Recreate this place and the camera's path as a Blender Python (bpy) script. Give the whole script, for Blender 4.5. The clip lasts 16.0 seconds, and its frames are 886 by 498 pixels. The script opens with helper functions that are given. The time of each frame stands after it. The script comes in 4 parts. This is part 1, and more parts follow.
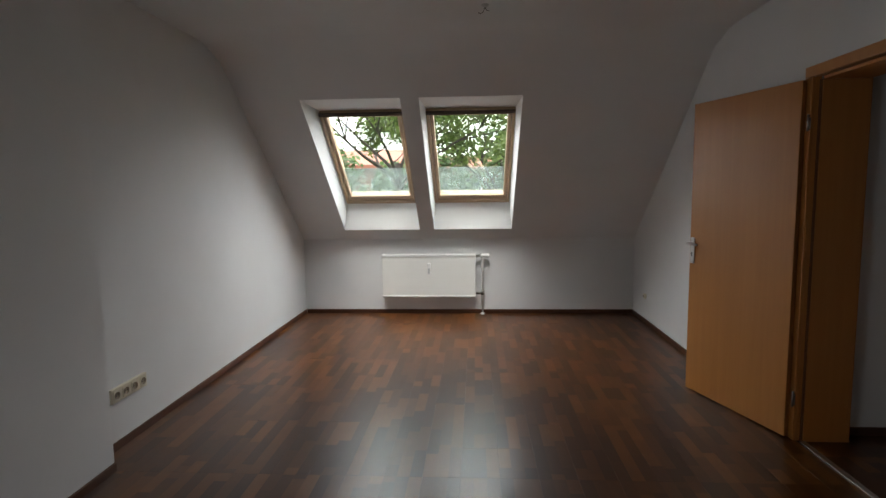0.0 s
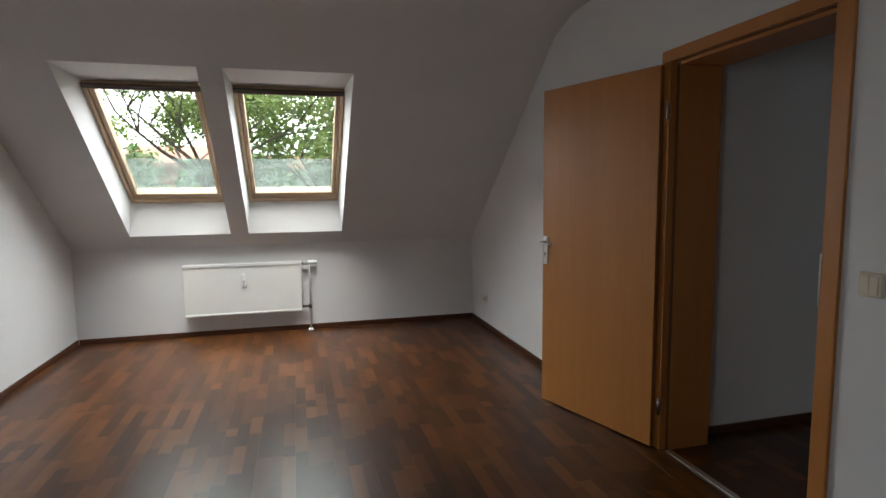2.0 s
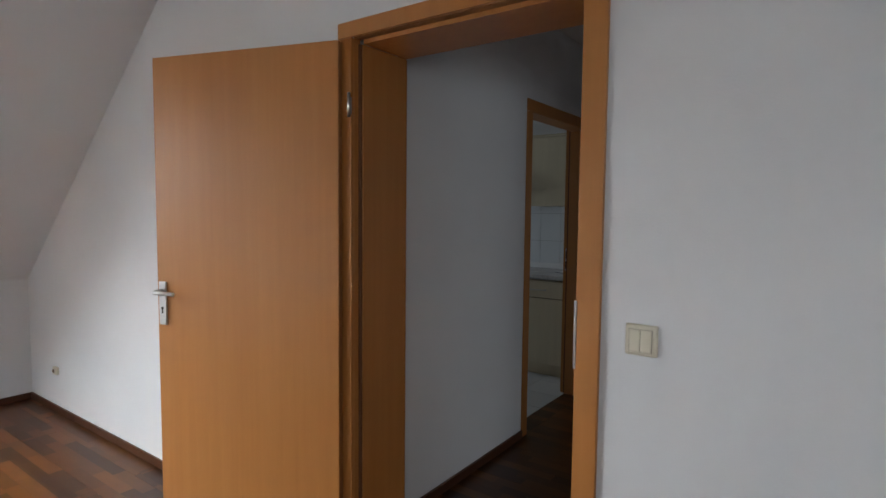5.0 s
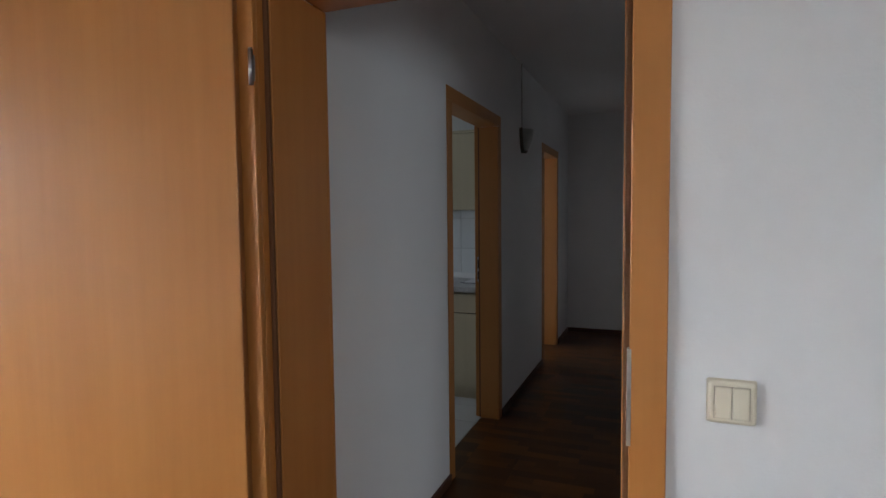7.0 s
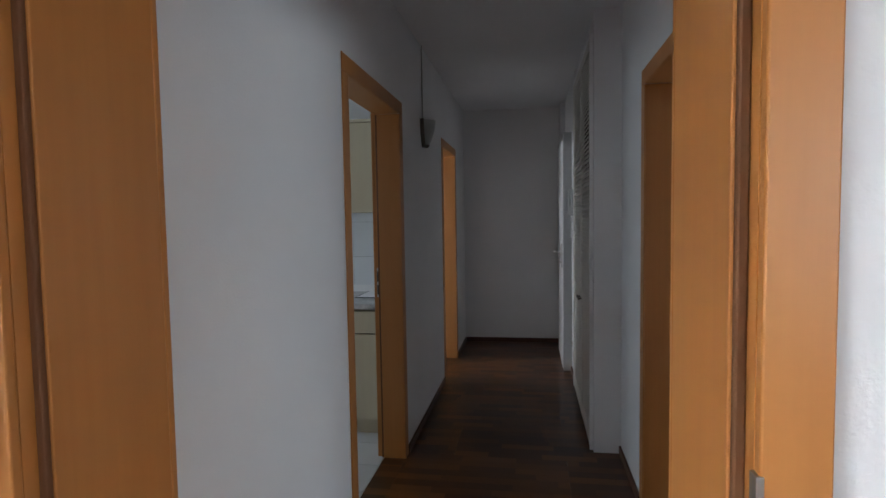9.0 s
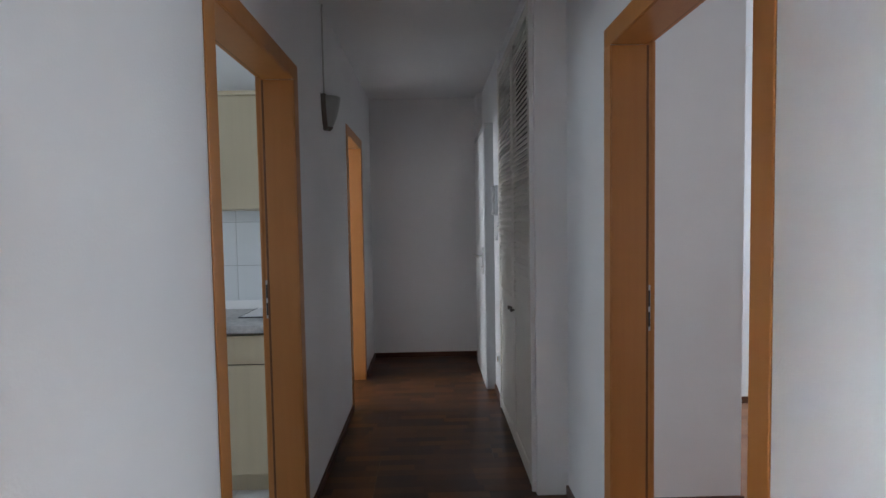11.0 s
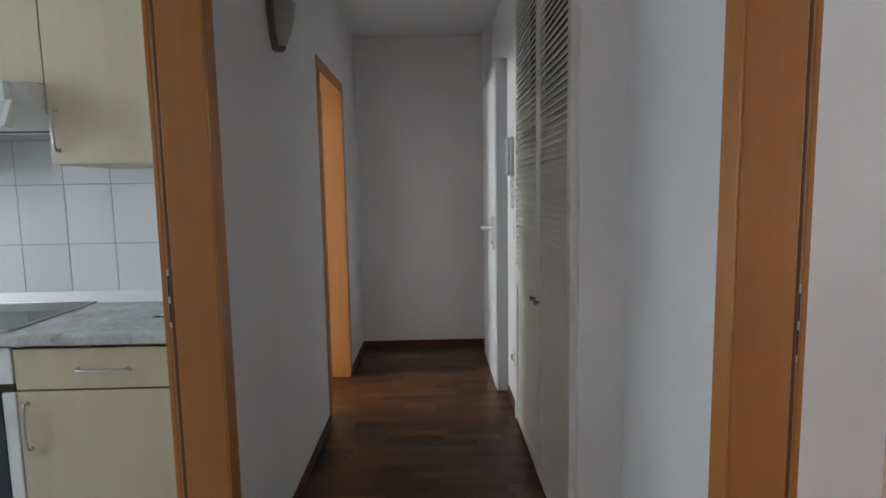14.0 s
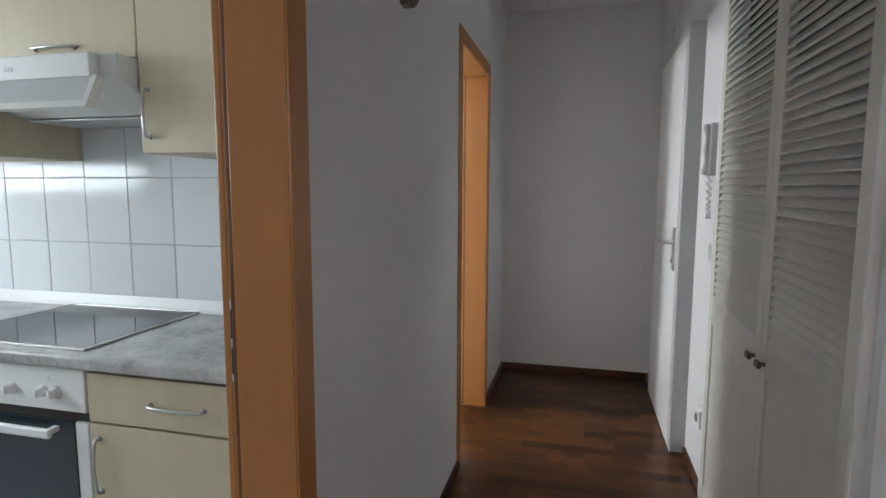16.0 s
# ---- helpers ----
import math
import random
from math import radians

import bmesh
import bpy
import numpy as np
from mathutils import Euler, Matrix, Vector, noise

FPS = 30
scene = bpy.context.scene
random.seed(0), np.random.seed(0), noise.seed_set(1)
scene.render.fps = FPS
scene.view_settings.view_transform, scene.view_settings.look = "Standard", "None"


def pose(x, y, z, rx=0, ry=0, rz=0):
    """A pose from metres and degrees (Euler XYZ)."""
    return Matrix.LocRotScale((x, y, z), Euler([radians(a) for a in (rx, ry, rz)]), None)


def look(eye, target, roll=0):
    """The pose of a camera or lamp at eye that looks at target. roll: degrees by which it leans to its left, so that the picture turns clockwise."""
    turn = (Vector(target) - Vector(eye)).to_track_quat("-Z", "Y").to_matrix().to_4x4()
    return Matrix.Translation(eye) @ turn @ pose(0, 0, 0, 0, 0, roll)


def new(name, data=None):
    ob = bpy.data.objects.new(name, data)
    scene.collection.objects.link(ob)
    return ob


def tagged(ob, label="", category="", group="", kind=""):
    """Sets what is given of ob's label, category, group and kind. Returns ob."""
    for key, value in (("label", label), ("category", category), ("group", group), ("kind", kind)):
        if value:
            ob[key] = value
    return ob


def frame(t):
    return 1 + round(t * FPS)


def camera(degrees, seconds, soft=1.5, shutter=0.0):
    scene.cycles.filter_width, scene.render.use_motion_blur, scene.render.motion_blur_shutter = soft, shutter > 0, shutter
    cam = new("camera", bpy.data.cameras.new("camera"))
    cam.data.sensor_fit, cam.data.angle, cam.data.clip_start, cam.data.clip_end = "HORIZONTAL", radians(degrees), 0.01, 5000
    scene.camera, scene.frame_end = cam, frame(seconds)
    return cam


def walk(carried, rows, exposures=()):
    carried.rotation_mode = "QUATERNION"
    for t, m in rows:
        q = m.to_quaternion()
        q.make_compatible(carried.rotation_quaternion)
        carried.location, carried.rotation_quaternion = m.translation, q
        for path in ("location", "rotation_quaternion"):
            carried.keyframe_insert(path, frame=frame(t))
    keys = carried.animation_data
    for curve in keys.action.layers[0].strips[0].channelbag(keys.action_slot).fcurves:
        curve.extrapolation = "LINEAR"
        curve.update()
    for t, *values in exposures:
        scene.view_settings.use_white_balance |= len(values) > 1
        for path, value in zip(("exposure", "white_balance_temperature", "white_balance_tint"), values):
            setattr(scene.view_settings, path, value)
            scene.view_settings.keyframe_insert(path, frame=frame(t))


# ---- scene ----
cam = camera(77.5, 16.0)
PATH = [
    (0, (-1.79, -3.186, 1.425), (-1.911, -1.201, 1.216), -0.7),
    (0.5, (-1.847, -3.055, 1.41), (-1.886, -1.067, 1.2), -0.5),
    (1, (-1.864, -2.873, 1.398), (-1.813, -0.886, 1.179), -0.9),
    (1.5, (-1.851, -2.69, 1.397), (-1.613, -0.717, 1.174), -0.3),
    (2, (-1.823, -2.502, 1.377), (-1.315, -0.579, 1.168), -0.6),
    (2.5, (-1.787, -2.338, 1.392), (-1.016, -0.501, 1.219), -1.7),
    (3, (-1.705, -2.163, 1.378), (-0.725, -0.429, 1.195), -0.5),
    (3.5, (-1.634, -2.006, 1.388), (-0.508, -0.363, 1.212), -0.0),
    (4, (-1.571, -1.84, 1.374), (-0.26, -0.339, 1.214), 0.9),
    (4.5, (-1.511, -1.689, 1.378), (-0.019, -0.365, 1.232), 0.9),
    (7, (-1.116, -1.003, 1.401), (0.744, -0.277, 1.279), -0.6),
    (7.5, (-0.977, -0.926, 1.399), (0.917, -0.294, 1.277), -0.7),
    (8, (-0.855, -0.852, 1.413), (1.051, -0.257, 1.296), -0.1),
    (8.5, (-0.73, -0.788, 1.411), (1.222, -0.366, 1.294), 0.3),
    (9, (-0.594, -0.73, 1.406), (1.377, -0.416, 1.288), -0.9),
    (9.2, (-0.536, -0.72, 1.386), (1.44, -0.438, 1.274), -1.0),
    (11.3, (0.092, -0.578, 1.367), (2.089, -0.64, 1.267), -1.1),
    (11.5, (0.122, -0.59, 1.367), (2.119, -0.647, 1.273), -1.4),
    (12, (0.252, -0.574, 1.39), (2.249, -0.622, 1.281), -0.9),
    (12.5, (0.384, -0.589, 1.36), (2.379, -0.61, 1.229), -1.0),
    (13, (0.546, -0.604, 1.339), (2.541, -0.581, 1.199), -2.1),
    (13.5, (0.732, -0.621, 1.314), (2.725, -0.689, 1.159), -2.5),
    (14, (0.908, -0.616, 1.328), (2.896, -0.649, 1.112), -1.0),
    (14.5, (1.08, -0.639, 1.334), (3.066, -0.551, 1.115), -0.5),
    (15, (1.215, -0.636, 1.332), (3.196, -0.467, 1.114), 0.3),
    (15.5, (1.388, -0.586, 1.328), (3.353, -0.289, 1.1), 0.2),
    (16, (1.519, -0.53, 1.341), (3.45, -0.058, 1.12), 0.2),
]
EXPOSURES = [(0.0, -1.35, 6600, 10), (2.0, -1.15, 6550, 10), (3.5, -0.3, 6350, 10), (4.5, 0.05, 6200, 10), (7.0, 0.6, 6150, 10), (8.0, 0.85, 6150, 10), (9.0, 1.4, 6050, 10), (11.5, 2.12, 6000, 11), (12.5, 2.2, 6150, 11), (14.5, 2.45, 6300, 9), (16.0, 2.55, 6300, 9)]
walk(cam, [(t, look(eye, target, roll)) for t, eye, target, roll in PATH], EXPOSURES)

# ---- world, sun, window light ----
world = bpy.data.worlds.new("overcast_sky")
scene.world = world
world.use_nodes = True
wn, wl = world.node_tree.nodes, world.node_tree.links
sky = wn.new("ShaderNodeTexSky")
sky.sky_type = "NISHITA"
sky.sun_disc = False
sky.sun_elevation, sky.sun_rotation = radians(64), radians(180)
sky.dust_density, sky.air_density = 2.0, 1.0
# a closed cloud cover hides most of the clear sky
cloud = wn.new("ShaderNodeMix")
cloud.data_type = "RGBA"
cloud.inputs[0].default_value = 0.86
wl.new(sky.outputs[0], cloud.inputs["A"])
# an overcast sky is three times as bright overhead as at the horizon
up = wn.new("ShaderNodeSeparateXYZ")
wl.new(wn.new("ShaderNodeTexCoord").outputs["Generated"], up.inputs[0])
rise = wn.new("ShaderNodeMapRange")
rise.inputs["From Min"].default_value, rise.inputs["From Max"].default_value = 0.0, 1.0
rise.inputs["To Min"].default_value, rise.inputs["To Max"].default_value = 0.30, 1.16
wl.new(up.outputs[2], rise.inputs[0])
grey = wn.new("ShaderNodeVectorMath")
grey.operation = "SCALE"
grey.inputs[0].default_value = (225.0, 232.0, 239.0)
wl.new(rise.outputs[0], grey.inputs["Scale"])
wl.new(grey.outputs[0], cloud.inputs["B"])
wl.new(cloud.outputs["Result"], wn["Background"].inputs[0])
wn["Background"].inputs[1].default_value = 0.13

sun_data = bpy.data.lights.new("sun", "SUN")
sun_data.energy, sun_data.angle, sun_data.color = 5.0, radians(30), (1.0, 0.97, 0.92)
sun = new("sun", sun_data)
sun.matrix_basis = look((0, -20, 41), (0, 0, 0))


def window_lamp(name, eye, target, w, h, power, tint=(0.86, 0.94, 1.0)):
    """Area lamp before a closed wall, added for the daylight of an unseen window."""
    data = bpy.data.lights.new(name, "AREA")
    data.shape, data.size, data.size_y, data.energy, data.color = "RECTANGLE", w, h, power, tint
    ob = new(name, data)
    ob.matrix_basis = look(eye, target)
    return ob


window_lamp("kitchen_daylight", (2.2, 2.57, 1.4), (2.2, 0.0, 0.5), 1.0, 1.1, 8.8)
window_lamp("bathroom_daylight", (4.55, 2.57, 1.6), (4.5, 0.0, 0.4), 0.7, 1.0, 20.0, (0.97, 0.98, 1.0))
window_lamp("south_room_daylight", (2.7, -4.66, 1.3), (2.9, -1.0, 0.2), 1.6, 1.2, 17.0)
window_lamp("attic_room_daylight", (-3.64, -3.0, 1.5), (0.0, -0.8, 0.9), 1.2, 1.2, 33.0, (0.95, 0.98, 1.0))


def sky_portal(x, y, z, w, h, tilt):
    """Guides the sampling of the sky through a roof window; it gives no light itself."""
    data = bpy.data.lights.new("sky_portal", "AREA")
    data.shape, data.size, data.size_y = "RECTANGLE", w, h
    data.cycles.is_portal = True
    ob = new("sky_portal", data)
    ob.matrix_basis = pose(x, y, z, tilt, 0, 0)


for px in (-2.849, -1.838):
    sky_portal(px, 2.55, 1.80, 0.80, 1.36, -39.1)

# ---- materials ----


def material(name, rough=0.5, metal=0.0):
    m = bpy.data.materials.new(name)
    m.use_nodes = True
    n, l = m.node_tree.nodes, m.node_tree.links
    b = n["Principled BSDF"]
    b.inputs["Roughness"].default_value, b.inputs["Metallic"].default_value = rough, metal
    return m, n, l, b


def noise_node(n, l, vec, scale, detail=3, rough=0.5):
    t = n.new("ShaderNodeTexNoise")
    t.inputs["Scale"].default_value, t.inputs["Detail"].default_value, t.inputs["Roughness"].default_value = scale, detail, rough
    if vec is not None:
        l.new(vec, t.inputs["Vector"])
    return t


def ramp_node(n, l, fac, *stops):
    r = n.new("ShaderNodeValToRGB")
    while len(r.color_ramp.elements) < len(stops):
        r.color_ramp.elements.new(0.5)
    for e, (p, c) in zip(r.color_ramp.elements, stops):
        e.position, e.color = p, (*c, 1)
    l.new(fac, r.inputs[0])
    return r


def bump_node(n, l, height, b, strength, distance):
    u = n.new("ShaderNodeBump")
    u.inputs["Strength"].default_value, u.inputs["Distance"].default_value = strength, distance
    l.new(height, u.inputs["Height"])
    l.new(u.outputs[0], b.inputs["Normal"])
    return u


def math_node(n, l, op, a, c):
    q = n.new("ShaderNodeMath")
    q.operation = op
    for i, v in enumerate((a, c)):
        if isinstance(v, (int, float)):
            q.inputs[i].default_value = v
        else:
            l.new(v, q.inputs[i])
    return q.outputs[0]


def coords(n, l, kind="Object", scale=(1, 1, 1)):
    t = n.new("ShaderNodeTexCoord")
    m = n.new("ShaderNodeMapping")
    m.inputs["Scale"].default_value = scale
    l.new(t.outputs[kind], m.inputs[0])
    return m.outputs[0]


def world_coords(n, l, scale=(1, 1, 1)):
    g = n.new("ShaderNodeNewGeometry")
    m = n.new("ShaderNodeMapping")
    m.inputs["Scale"].default_value = scale
    l.new(g.outputs["Position"], m.inputs[0])
    return m.outputs[0]


def wall_paint(name, base, chip=1.0):
    """White emulsion on woodchip paper."""
    m, n, l, b = material(name, 0.85)
    v = world_coords(n, l)
    big = noise_node(n, l, v, 1.3, 4)
    lo = tuple(c * 0.93 for c in base)
    r = ramp_node(n, l, big.outputs[0], (0.3, lo), (0.7, base))
    l.new(r.outputs[0], b.inputs["Base Color"])
    fine = noise_node(n, l, v, 150, 2)
    mid = noise_node(n, l, v, 22, 2)
    mix = math_node(n, l, "ADD", fine.outputs[0], math_node(n, l, "MULTIPLY", mid.outputs[0], 0.8))
    bump_node(n, l, mix, b, 0.20 * chip, 0.003)
    return m


def wood(name, dark, light, grain=(30, 30, 1.5), rough=0.42, spec=0.5):
    m, n, l, b = material(name, rough)
    v = coords(n, l, "Object", grain)
    a = noise_node(n, l, v, 1.0, 5, 0.6)
    v2 = coords(n, l, "Object", tuple(g * 0.12 for g in grain))
    c = noise_node(n, l, v2, 1.6, 2)
    mix = math_node(n, l, "ADD", math_node(n, l, "MULTIPLY", a.outputs[0], 0.55), math_node(n, l, "MULTIPLY", c.outputs[0], 0.45))
    r = ramp_node(n, l, mix, (0.25, dark), (0.75, light))
    l.new(r.outputs[0], b.inputs["Base Color"])
    b.inputs["Specular IOR Level"].default_value = spec
    bump_node(n, l, a.outputs[0], b, 0.06, 0.001)
    return m


def plain(name, base, rough=0.5, metal=0.0, scale=40, vary=0.06, bump=0.05):
    m, n, l, b = material(name, rough, metal)
    v = coords(n, l)
    t = noise_node(n, l, v, scale, 4)
    r = ramp_node(n, l, t.outputs[0], (0.3, tuple(c * (1 - vary) for c in base)), (0.7, base))
    l.new(r.outputs[0], b.inputs["Base Color"])
    if bump:
        bump_node(n, l, t.outputs[0], b, bump, 0.001)
    return m


def stave_floor(name, tones, rough, strip, stave):
    """Board printed or glued up from short staves; each stave has a tone of its own."""
    m, n, l, b = material(name, rough)
    t = n.new("ShaderNodeTexCoord")
    info = n.new("ShaderNodeObjectInfo")
    sep = n.new("ShaderNodeSeparateXYZ")
    l.new(t.outputs["Object"], sep.inputs[0])
    row = math_node(n, l, "FLOOR", math_node(n, l, "DIVIDE", math_node(n, l, "ADD", sep.outputs[0], strip * 1.5), strip), 0)
    seed = math_node(n, l, "MULTIPLY", info.outputs["Random"], 97.0)
    w1 = n.new("ShaderNodeTexWhiteNoise")
    w1.noise_dimensions = "2D"
    c1 = n.new("ShaderNodeCombineXYZ")
    l.new(row, c1.inputs[0]), l.new(seed, c1.inputs[1])
    l.new(c1.outputs[0], w1.inputs[0])
    along = math_node(n, l, "ADD", math_node(n, l, "DIVIDE", sep.outputs[1], stave), math_node(n, l, "MULTIPLY", w1.outputs[0], 5.0))
    cell = math_node(n, l, "FLOOR", along, 0)
    w2 = n.new("ShaderNodeTexWhiteNoise")
    c2 = n.new("ShaderNodeCombineXYZ")
    l.new(row, c2.inputs[0]), l.new(cell, c2.inputs[1]), l.new(seed, c2.inputs[2])
    l.new(c2.outputs[0], w2.inputs[0])
    mp = n.new("ShaderNodeMapping")
    mp.inputs["Scale"].default_value = (24, 2.2, 1)
    l.new(t.outputs["Object"], mp.inputs[0])
    off = n.new("ShaderNodeVectorMath")
    off.operation = "ADD"
    l.new(mp.outputs[0], off.inputs[0]), l.new(c2.outputs[0], off.inputs[1])
    g = noise_node(n, l, off.outputs[0], 1.0, 5, 0.65)
    blot = noise_node(n, l, world_coords(n, l, (1.0, 0.5, 1.0)), 14, 4, 0.6)
    tone = math_node(n, l, "ADD", math_node(n, l, "MULTIPLY", w2.outputs[0], 0.40), math_node(n, l, "MULTIPLY", math_node(n, l, "ADD", g.outputs[0], blot.outputs[0]), 0.14))
    r = ramp_node(n, l, tone, *tones)
    l.new(r.outputs[0], b.inputs["Base Color"])
    rr = ramp_node(n, l, g.outputs[0], (0.3, (rough * 0.92,) * 3), (0.75, (rough * 1.1,) * 3))
    l.new(rr.outputs[0], b.inputs["Roughness"])
    b.inputs["Specular IOR Level"].default_value = 0.40
    return m


def tile_glaze(name, base, rough):
    m, n, l, b = material(name, rough)
    info = n.new("ShaderNodeObjectInfo")
    t = noise_node(n, l, coords(n, l), 6, 3)
    k = math_node(n, l, "ADD", math_node(n, l, "MULTIPLY", info.outputs["Random"], 0.5), math_node(n, l, "MULTIPLY", t.outputs[0], 0.5))
    r = ramp_node(n, l, k, (0.2, tuple(c * 0.93 for c in base)), (0.8, base))
    l.new(r.outputs[0], b.inputs["Base Color"])
    bump_node(n, l, t.outputs[0], b, 0.05, 0.002)
    return m


def stone_top(name):
    """Grey laminate worktop with a veined stone print."""
    m, n, l, b = material(name, 0.32)
    v = world_coords(n, l)
    a = noise_node(n, l, v, 9, 7, 0.68)
    c = noise_node(n, l, v, 42, 5, 0.6)
    k = math_node(n, l, "ADD", math_node(n, l, "MULTIPLY", a.outputs[0], 0.65), math_node(n, l, "MULTIPLY", c.outputs[0], 0.35))
    r = ramp_node(n, l, k, (0.34, (0.19, 0.188, 0.185)), (0.48, (0.39, 0.388, 0.382)), (0.66, (0.58, 0.575, 0.565)))
    l.new(r.outputs[0], b.inputs["Base Color"])
    return m


def leaf_mat(name, dark, light):
    m, n, l, b = material(name, 0.55)
    g = n.new("ShaderNodeNewGeometry")
    r = ramp_node(n, l, g.outputs["Random Per Island"], (0.0, dark), (1.0, light))
    l.new(r.outputs[0], b.inputs["Base Color"])
    tr = n.new("ShaderNodeBsdfTranslucent")
    l.new(r.outputs[0], tr.inputs[0])
    mix = n.new("ShaderNodeMixShader")
    mix.inputs[0].default_value = 0.4
    l.new(b.outputs[0], mix.inputs[1]), l.new(tr.outputs[0], mix.inputs[2])
    l.new(mix.outputs[0], n["Material Output"].inputs[0])
    return m


def glass(name, tint=(1, 1, 1), rough=0.0):
    m, n, l, b = material(name, rough)
    b.inputs["Base Color"].default_value = (*tint, 1)
    b.inputs["Transmission Weight"].default_value, b.inputs["IOR"].default_value = 1.0, 1.05
    return m


def film_mat(name):
    """Milky greenish film: most light passes straight, the rest is scattered."""
    m, n, l, b = material(name, 0.6)
    tr = n.new("ShaderNodeBsdfTransparent")
    tr.inputs[0].default_value = (0.62, 0.67, 0.64, 1)
    tl = n.new("ShaderNodeBsdfTranslucent")
    tl.inputs[0].default_value = (0.66, 0.74, 0.70, 1)
    mix = n.new("ShaderNodeMixShader")
    t = noise_node(n, l, coords(n, l), 14, 3)
    r = ramp_node(n, l, t.outputs[0], (0.3, (0.03,) * 3), (0.7, (0.065,) * 3))
    l.new(r.outputs[0], mix.inputs[0])
    l.new(tr.outputs[0], mix.inputs[1]), l.new(tl.outputs[0], mix.inputs[2])
    l.new(mix.outputs[0], n["Material Output"].inputs[0])
    return m


WALL = wall_paint("woodchip_white", (0.765, 0.765, 0.765))
WALL_SOUTH = wall_paint("woodchip_warm_white", (0.80, 0.77, 0.755))
PAINT = wall_paint("smooth_white", (0.84, 0.84, 0.83), 0.15)
# smooth lining paint, made whiter than the walls to stand for strong skylight
LINING = wall_paint("window_lining_lightened", (0.90, 0.90, 0.90), 0.1)
BEECH = wood("beech_laminate", (0.41, 0.162, 0.036), (0.50, 0.211, 0.053), rough=0.40)
BEECH_DARK = wood("beech_edge", (0.24, 0.095, 0.022), (0.31, 0.13, 0.034), rough=0.5)
SEAL = plain("brown_rubber_seal", (0.15, 0.06, 0.02), 0.7)
PINE = wood("varnished_pine", (0.43, 0.30, 0.19), (0.55, 0.40, 0.26), grain=(3, 3, 40), rough=0.35)
TIMBER_DARK = plain("brown_metal_flap", (0.09, 0.065, 0.05), 0.5)
SKIRT = wood("dark_skirting", (0.050, 0.017, 0.008), (0.105, 0.036, 0.014), grain=(3, 3, 40), rough=0.4)
FLOOR = stave_floor("walnut_laminate", ((0.12, (0.028, 0.0085, 0.0021)), (0.30, (0.054, 0.0172, 0.0037)), (0.44, (0.094, 0.0318, 0.0067)), (0.56, (0.145, 0.0525, 0.0115))), 0.30, 0.0647, 0.31)
FLOOR_LIGHT = stave_floor("oak_laminate", ((0.05, (0.16, 0.068, 0.036)), (0.55, (0.33, 0.165, 0.090))), 0.38, 0.0647, 0.41)
CONCRETE = plain("screed", (0.28, 0.27, 0.25), 0.9, scale=12, vary=0.2)
CREAM = plain("cream_plastic", (0.72, 0.66, 0.52), 0.35, scale=8)
# near-black that paints the shade in gaps, slots and holes; also colours wires
GROOVE = plain("gap_shade_and_wire", (0.04, 0.035, 0.03), 0.8)
RADIATOR = plain("radiator_enamel", (0.78, 0.775, 0.74), 0.32, scale=6, vary=0.03)
WHITE_PLASTIC = plain("white_plastic", (0.80, 0.80, 0.79), 0.4, scale=8, vary=0.04)
LACQUER = plain("white_lacquer", (0.80, 0.80, 0.79), 0.36, scale=5, vary=0.04)
CHALK = plain("off_white_lacquer", (0.70, 0.685, 0.62), 0.45, scale=7, vary=0.07)
STEEL = plain("brushed_steel", (0.52, 0.51, 0.49), 0.32, 1.0, scale=60)
ALU = plain("anodised_aluminium", (0.66, 0.655, 0.64), 0.36, 1.0, scale=60)
BRONZE = plain("dull_bronze", (0.16, 0.14, 0.12), 0.42, 0.9)
BIRCH = wood("pale_birch_front", (0.52, 0.45, 0.31), (0.61, 0.54, 0.385), grain=(22, 22, 1.2), rough=0.45)
# paints the shade in switch gaps and socket wells
TAUPE = plain("taupe_gap_shade", (0.36, 0.29, 0.21), 0.5)
STONE = stone_top("grey_stone_worktop")
GLAZE = tile_glaze("white_wall_tile", (0.78, 0.80, 0.81), 0.14)
GROUT = plain("grey_grout", (0.52, 0.53, 0.53), 0.9, scale=80, vary=0.15)
FLOOR_TILE = tile_glaze("pale_floor_tile", (0.58, 0.585, 0.58), 0.3)
BLACK_GLASS = plain("black_ceramic_glass", (0.012, 0.013, 0.015), 0.06, vary=0.0, bump=0)
BLACK_GLASS.node_tree.nodes["Principled BSDF"].inputs["Specular IOR Level"].default_value = 0.16
OVEN_GLASS = plain("oven_glass", (0.02, 0.03, 0.04), 0.07, vary=0.0, bump=0)
HOOD_WHITE = plain("hood_off_white", (0.66, 0.66, 0.63), 0.4, scale=8, vary=0.04)
HOOD_GREY = plain("hood_grey_plastic", (0.50, 0.51, 0.51), 0.4)
PAPER = plain("paper", (0.82, 0.82, 0.83), 0.8, vary=0.02)
BOARD_BLUE = plain("dark_clipboard", (0.03, 0.035, 0.05), 0.5)
SHADE = plain("smoked_glass_shade", (0.36, 0.36, 0.34), 0.3, vary=0.1)
CABLE = plain("grey_cable", (0.45, 0.44, 0.42), 0.5)
PANE = glass("window_glass", (0.97, 0.99, 0.98))
FILM = film_mat("milky_film")
BARK = plain("bark", (0.045, 0.035, 0.026), 0.9, scale=5, vary=0.5, bump=0.6)
LEAF = leaf_mat("oak_leaf", (0.05, 0.085, 0.016), (0.13, 0.175, 0.038))
LEAF_BUSH = leaf_mat("shrub_leaf", (0.035, 0.075, 0.022), (0.10, 0.165, 0.05))
GRASS = plain("lawn", (0.06, 0.10, 0.03), 0.9, scale=3, vary=0.4)
BRICK = plain("orange_brick", (0.20, 0.066, 0.035), 0.85, scale=10, vary=0.25)
